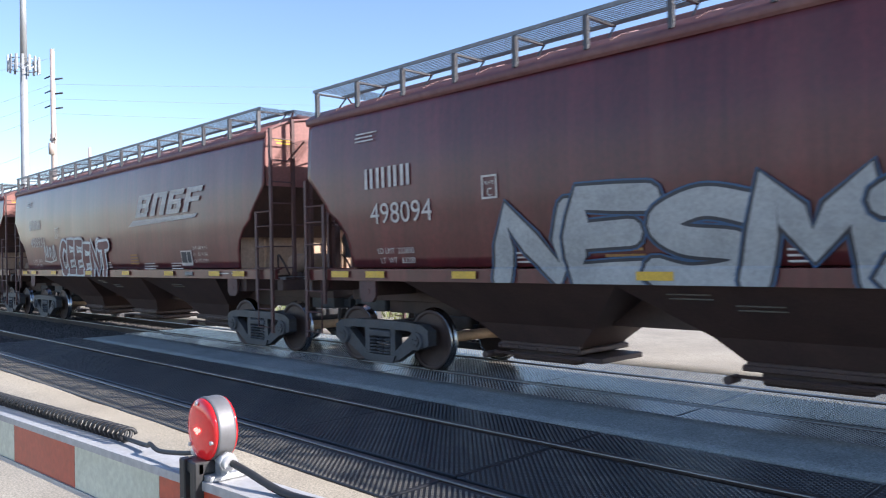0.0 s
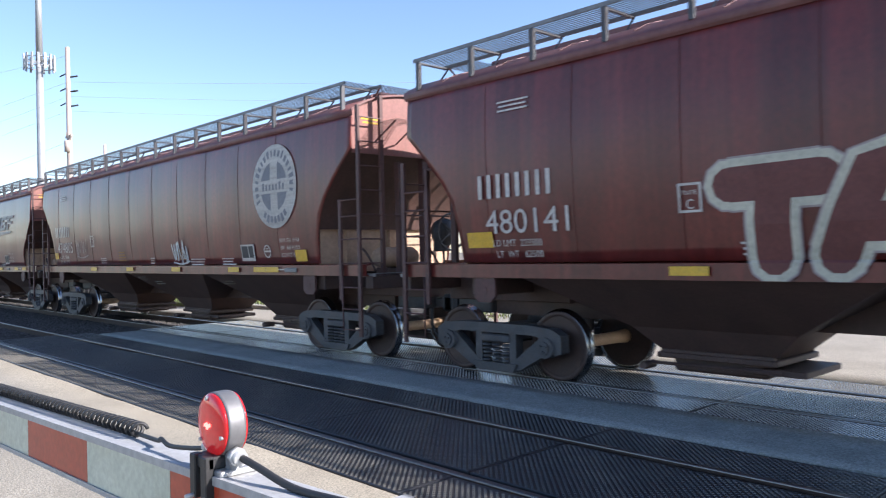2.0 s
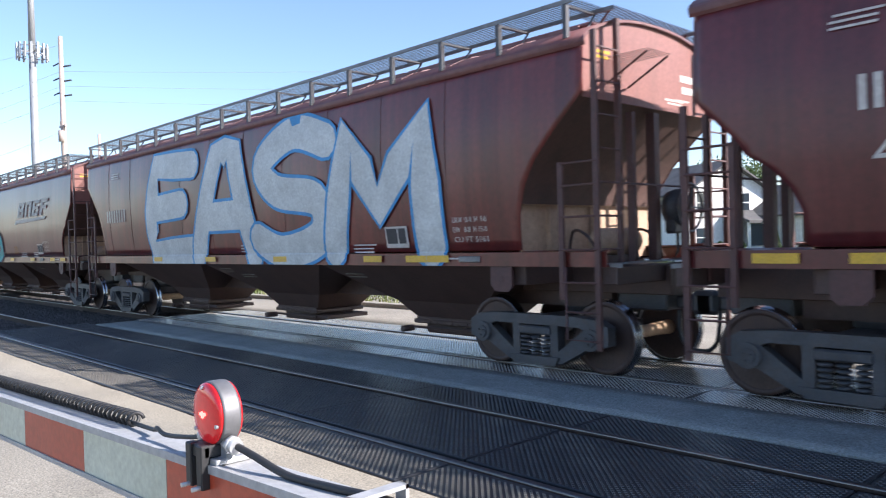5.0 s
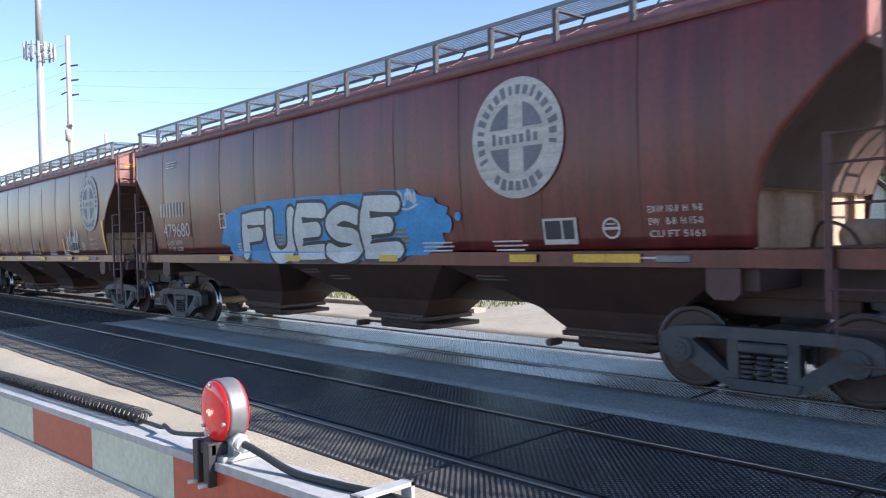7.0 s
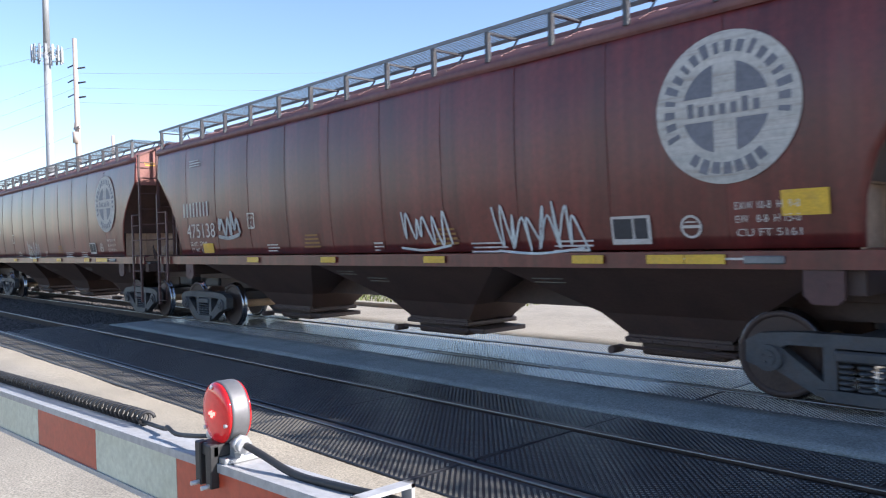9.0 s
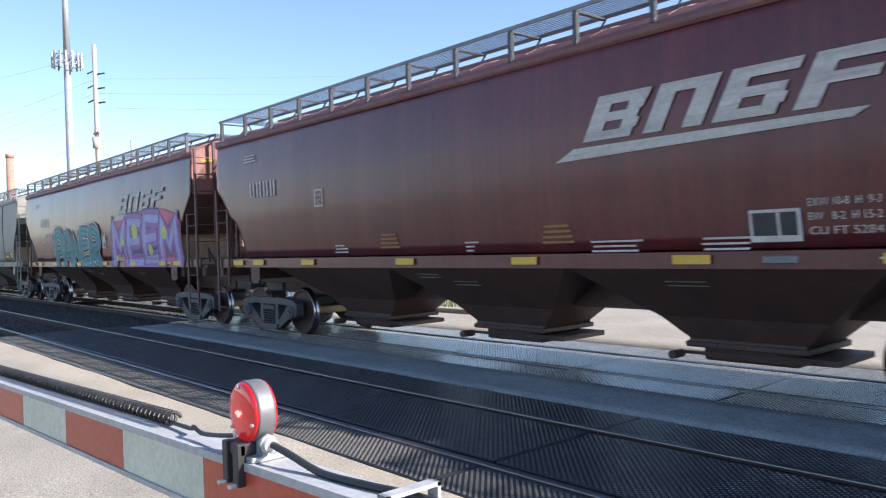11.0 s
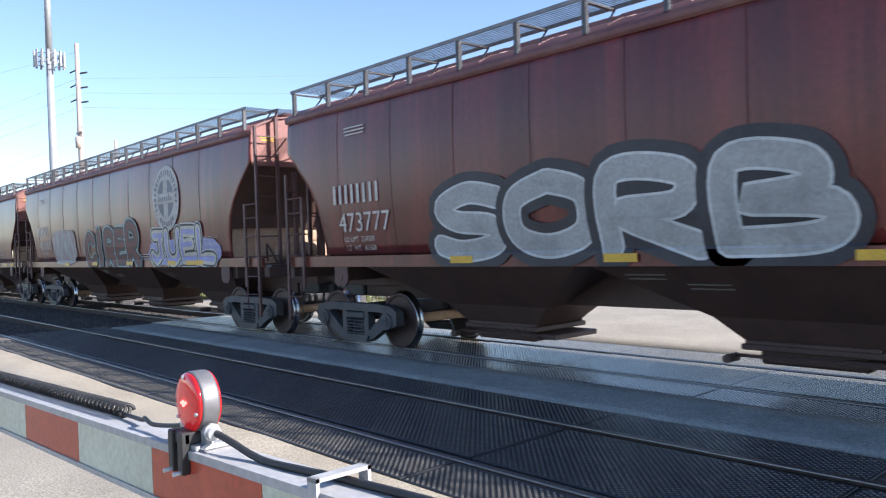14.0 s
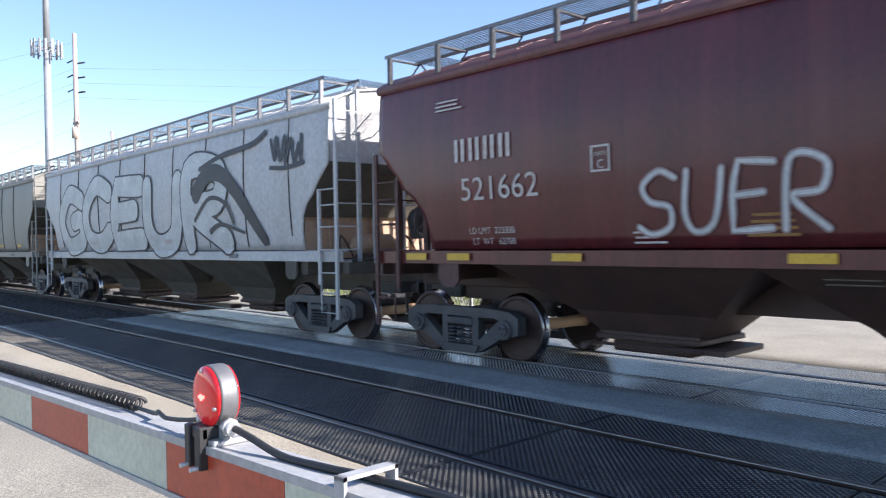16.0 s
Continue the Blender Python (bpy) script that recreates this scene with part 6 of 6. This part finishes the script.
leafy("tree", -18.5, 58, 0, 8.0, 2.4, 5000, 1, "leafy green tree behind the houses", "tree")
leafy("tree", -12.6, 56, 0, 7.8, 2.2, 4600, 2, "leafy green tree behind the houses", "tree")
leafy("tree", -4.0, 60, 0, 8.0, 3.0, 6000, 3, "leafy green tree behind the houses", "tree")
leafy("tree", -30.0, 62, 0, 8.2, 3.2, 6000, 4, "leafy green tree behind the houses", "tree")
leafy("tree", -52.0, 66, 0, 9.0, 4.2, 8000, 12, "leafy green tree behind the lawn", "tree")
for k, (x, y) in enumerate(((-15.9, 41.5), (-15.2, 41.8), (-17.6, 41.0))):
    leafy("shrub", x, y, 0.05, 1.9, 0.55, 2600, 20 + k, "clipped conical green shrub by the house", "shrub", True, False)
leafy("shrub", -19.5, 39.5, 0.05, 1.1, 0.9, 2600, 30, "low round shrub by the porch", "shrub", False, False)


def grass_patch(x0, x1, y0, y1, z, count, seed):
    rng = random.Random(seed)
    verts, faces = [], []
    for _ in range(count):
        x, y = rng.uniform(x0, x1), rng.uniform(y0, y1)
        h, a = rng.uniform(0.08, 0.26), rng.uniform(0, math.tau)
        dx, dy = math.cos(a) * 0.02, math.sin(a) * 0.02
        b = len(verts)
        verts += [(x - dx, y - dy, z), (x + dx, y + dy, z), (x + dy * 3, y + dx * 3, z + h)]
        faces.append((b, b + 1, b + 2))
    me = bpy.data.meshes.new("grass")
    me.from_pydata(verts, [], faces)
    me.materials.append(GRASS)
    tagged(new("grass", me), "tufts of dry green grass", "grass", kind="stuff")


grass_patch(-44, -13, 13.2, 24, -0.06, 26000, 6)
grass_patch(-30, 6, 31.4, 40, 0.05, 12000, 7)
slab("kerb", -26, -12.6, 12.6, 13.0, -0.2, 0.08, CONCRETE, "pale concrete kerb along the lawn", "kerb", 20, 1, 0.0, 0.0)


def post_box(x, y):
    b = empty("utility_box")
    b.location = (x, y, 0)
    bm = bmesh.new()
    box(bm, -0.16, 0.16, -0.14, 0.14, -0.2, 0.62, None, 0.02)
    part("body", bm, TRIM, b)
    bm = bmesh.new()
    box(bm, -0.19, 0.19, -0.17, 0.17, 0.60, 0.68, None, 0.02)
    part("lid", bm, GALV, b)
    tagged(b, "small white utility box by the kerb", "utility box")


post_box(-19.0, 15.6)


def vehicle(name, x, y, rz, paint, label, pickup):
    """A parked car or pickup in parts."""
    v = empty(name)
    v.matrix_basis = pose(x, y, 0, 0, 0, rz)
    if pickup:
        prof = [(-2.6, 0.55), (-2.65, 1.0), (-0.9, 1.05), (-0.75, 1.05), (-0.6, 1.62), (-0.35, 1.72), (0.75, 1.70), (1.25, 1.15), (2.45, 1.02), (2.62, 0.9), (2.65, 0.5), (2.2, 0.42), (-2.2, 0.42)]
    else:
        prof = [(-2.2, 0.5), (-2.25, 0.9), (-1.7, 1.0), (-1.0, 1.40), (0.4, 1.42), (1.1, 1.0), (2.0, 0.88), (2.25, 0.7), (2.2, 0.38), (-2.0, 0.38)]
    bm = bmesh.new()
    extrude_poly(bm, prof, -0.88, 0.88)
    bmesh.ops.recalc_face_normals(bm, faces=bm.faces)
    bmesh.ops.bevel(bm, geom=list(bm.edges), offset=0.05, segments=2, affect="EDGES")
    part("body", bm, paint, v)
    for y2, s in ((-0.885, -1), (0.885, 1)):
        bm = bmesh.new()
        pts = [(-0.52, 1.12), (-0.42, 1.56), (0.68, 1.56), (1.08, 1.15)] if pickup else [(-1.35, 1.02), (-0.9, 1.33), (0.35, 1.34), (0.95, 1.02)]
        extrude_poly(bm, pts, y2 - 0.004 * s, y2 + 0.006 * s)
        part("side_window", bm, WINDOW, v)
    bm = bmesh.new()
    a, b = ((0.80, 1.66), (1.24, 1.18)) if pickup else ((0.45, 1.40), (1.08, 1.03))
    vs = [bm.verts.new((a[0] + 0.03, -0.75, a[1])), bm.verts.new((a[0] + 0.03, 0.75, a[1])), bm.verts.new((b[0] + 0.03, 0.82, b[1] + 0.01)), bm.verts.new((b[0] + 0.03, -0.82, b[1] + 0.01))]
    bm.faces.new(vs)
    part("windscreen", bm, WINDOW, v)
    for sx in (-1, 1):
        for sy in (-1, 1):
            bm = bmesh.new()
            lathe(bm, ((0.2, -0.1), (0.33, -0.1), (0.36, -0.05), (0.36, 0.05), (0.33, 0.1), (0.2, 0.1)), "y", 20, (sx * 1.55, sy * 0.82, 0.34))
            wh = part("wheel", bm, BLACK, v)
            bm = bmesh.new()
            rod(bm, (sx * 1.55, sy * 0.915, 0.34), (sx * 1.55, sy * 0.93, 0.34), 0.2, 14)
            part("rim", bm, GALV, wh)
    for sy in (-1, 1):
        bm = bmesh.new()
        xx = 2.60 if pickup else 2.18
        box(bm, xx, xx + 0.06, sy * 0.68 - 0.16, sy * 0.68 + 0.16, 0.68, 0.86, None, 0.02)
        part("headlight", bm, PALE, v)
    bm = bmesh.new()
    xx = 2.60 if pickup else 2.18
    box(bm, xx + 0.01, xx + 0.07, -0.48, 0.48, 0.60, 0.88, None, 0.02)
    part("grille", bm, BLACK, v)
    return tagged(v, label, "car", "vehicles on the street")


TRAFFIC = ((vehicle("pickup_truck", 0, 0, 180, SILVER, "silver pickup truck driving along the far street", True), 28.6, -12.2, 12.6),
           (vehicle("sedan", 0, 0, 180, SILVER, "silver car driving along the far street", False), 29.4, -10.8, 2.3),
           (vehicle("sedan", 0, 0, 180, BLUE_CAR, "grey-blue car driving along the far street", False), 29.4, -11.8, 15.5))


# ---- motion of the train ----
TRAVEL = ((0.0, -11.18), (0.5, -2.0), (1.0, 7.3), (1.5, 16.2), (2.0, 25.0), (2.5, 34.4), (3.0, 43.45), (3.5, 52.68), (4.0, 61.54), (4.5, 70.62), (7.0, 116.9), (7.5, 125.4), (8.0, 134.6), (8.5, 143.8),
          (9.0, 152.8), (9.5, 161.7), (12.0, 207.06), (12.5, 215.92), (13.0, 225.0), (13.5, 234.4), (14.0, 243.5), (14.5, 252.5), (15.0, 261.7), (15.5, 270.8), (16.0, 280.15))


def motions():
    for v, y, x_at, t_at in TRAFFIC:
        walk(v, [(t, pose(x_at - 8.0 * (t - t_at), y, -0.01, 0, 0, 180)) for t in (0.0, 8.0, 16.0)])
    ts, xs = [r[0] for r in TRAVEL], [r[1] for r in TRAVEL]
    turns = []
    for f in range(481):
        t = f / 30
        turns.append((t, math.degrees((float(np.interp(t, ts, xs)) - xs[0]) / 0.457)))
    for n, car in CARS.items():
        x0 = front[n] - LENGTH[KINDS[n - FIRST]] / 2
        walk(car, [(t, pose(x + x0, MID, 0)) for t, x in TRAVEL])
        for o in car.children_recursive:
            if o.name.startswith("wheelset"):
                p = o.location.copy()
                walk(o, [(t, pose(p.x, p.y, p.z, 0, a % 360.0, 0)) for t, a in turns])


motions()
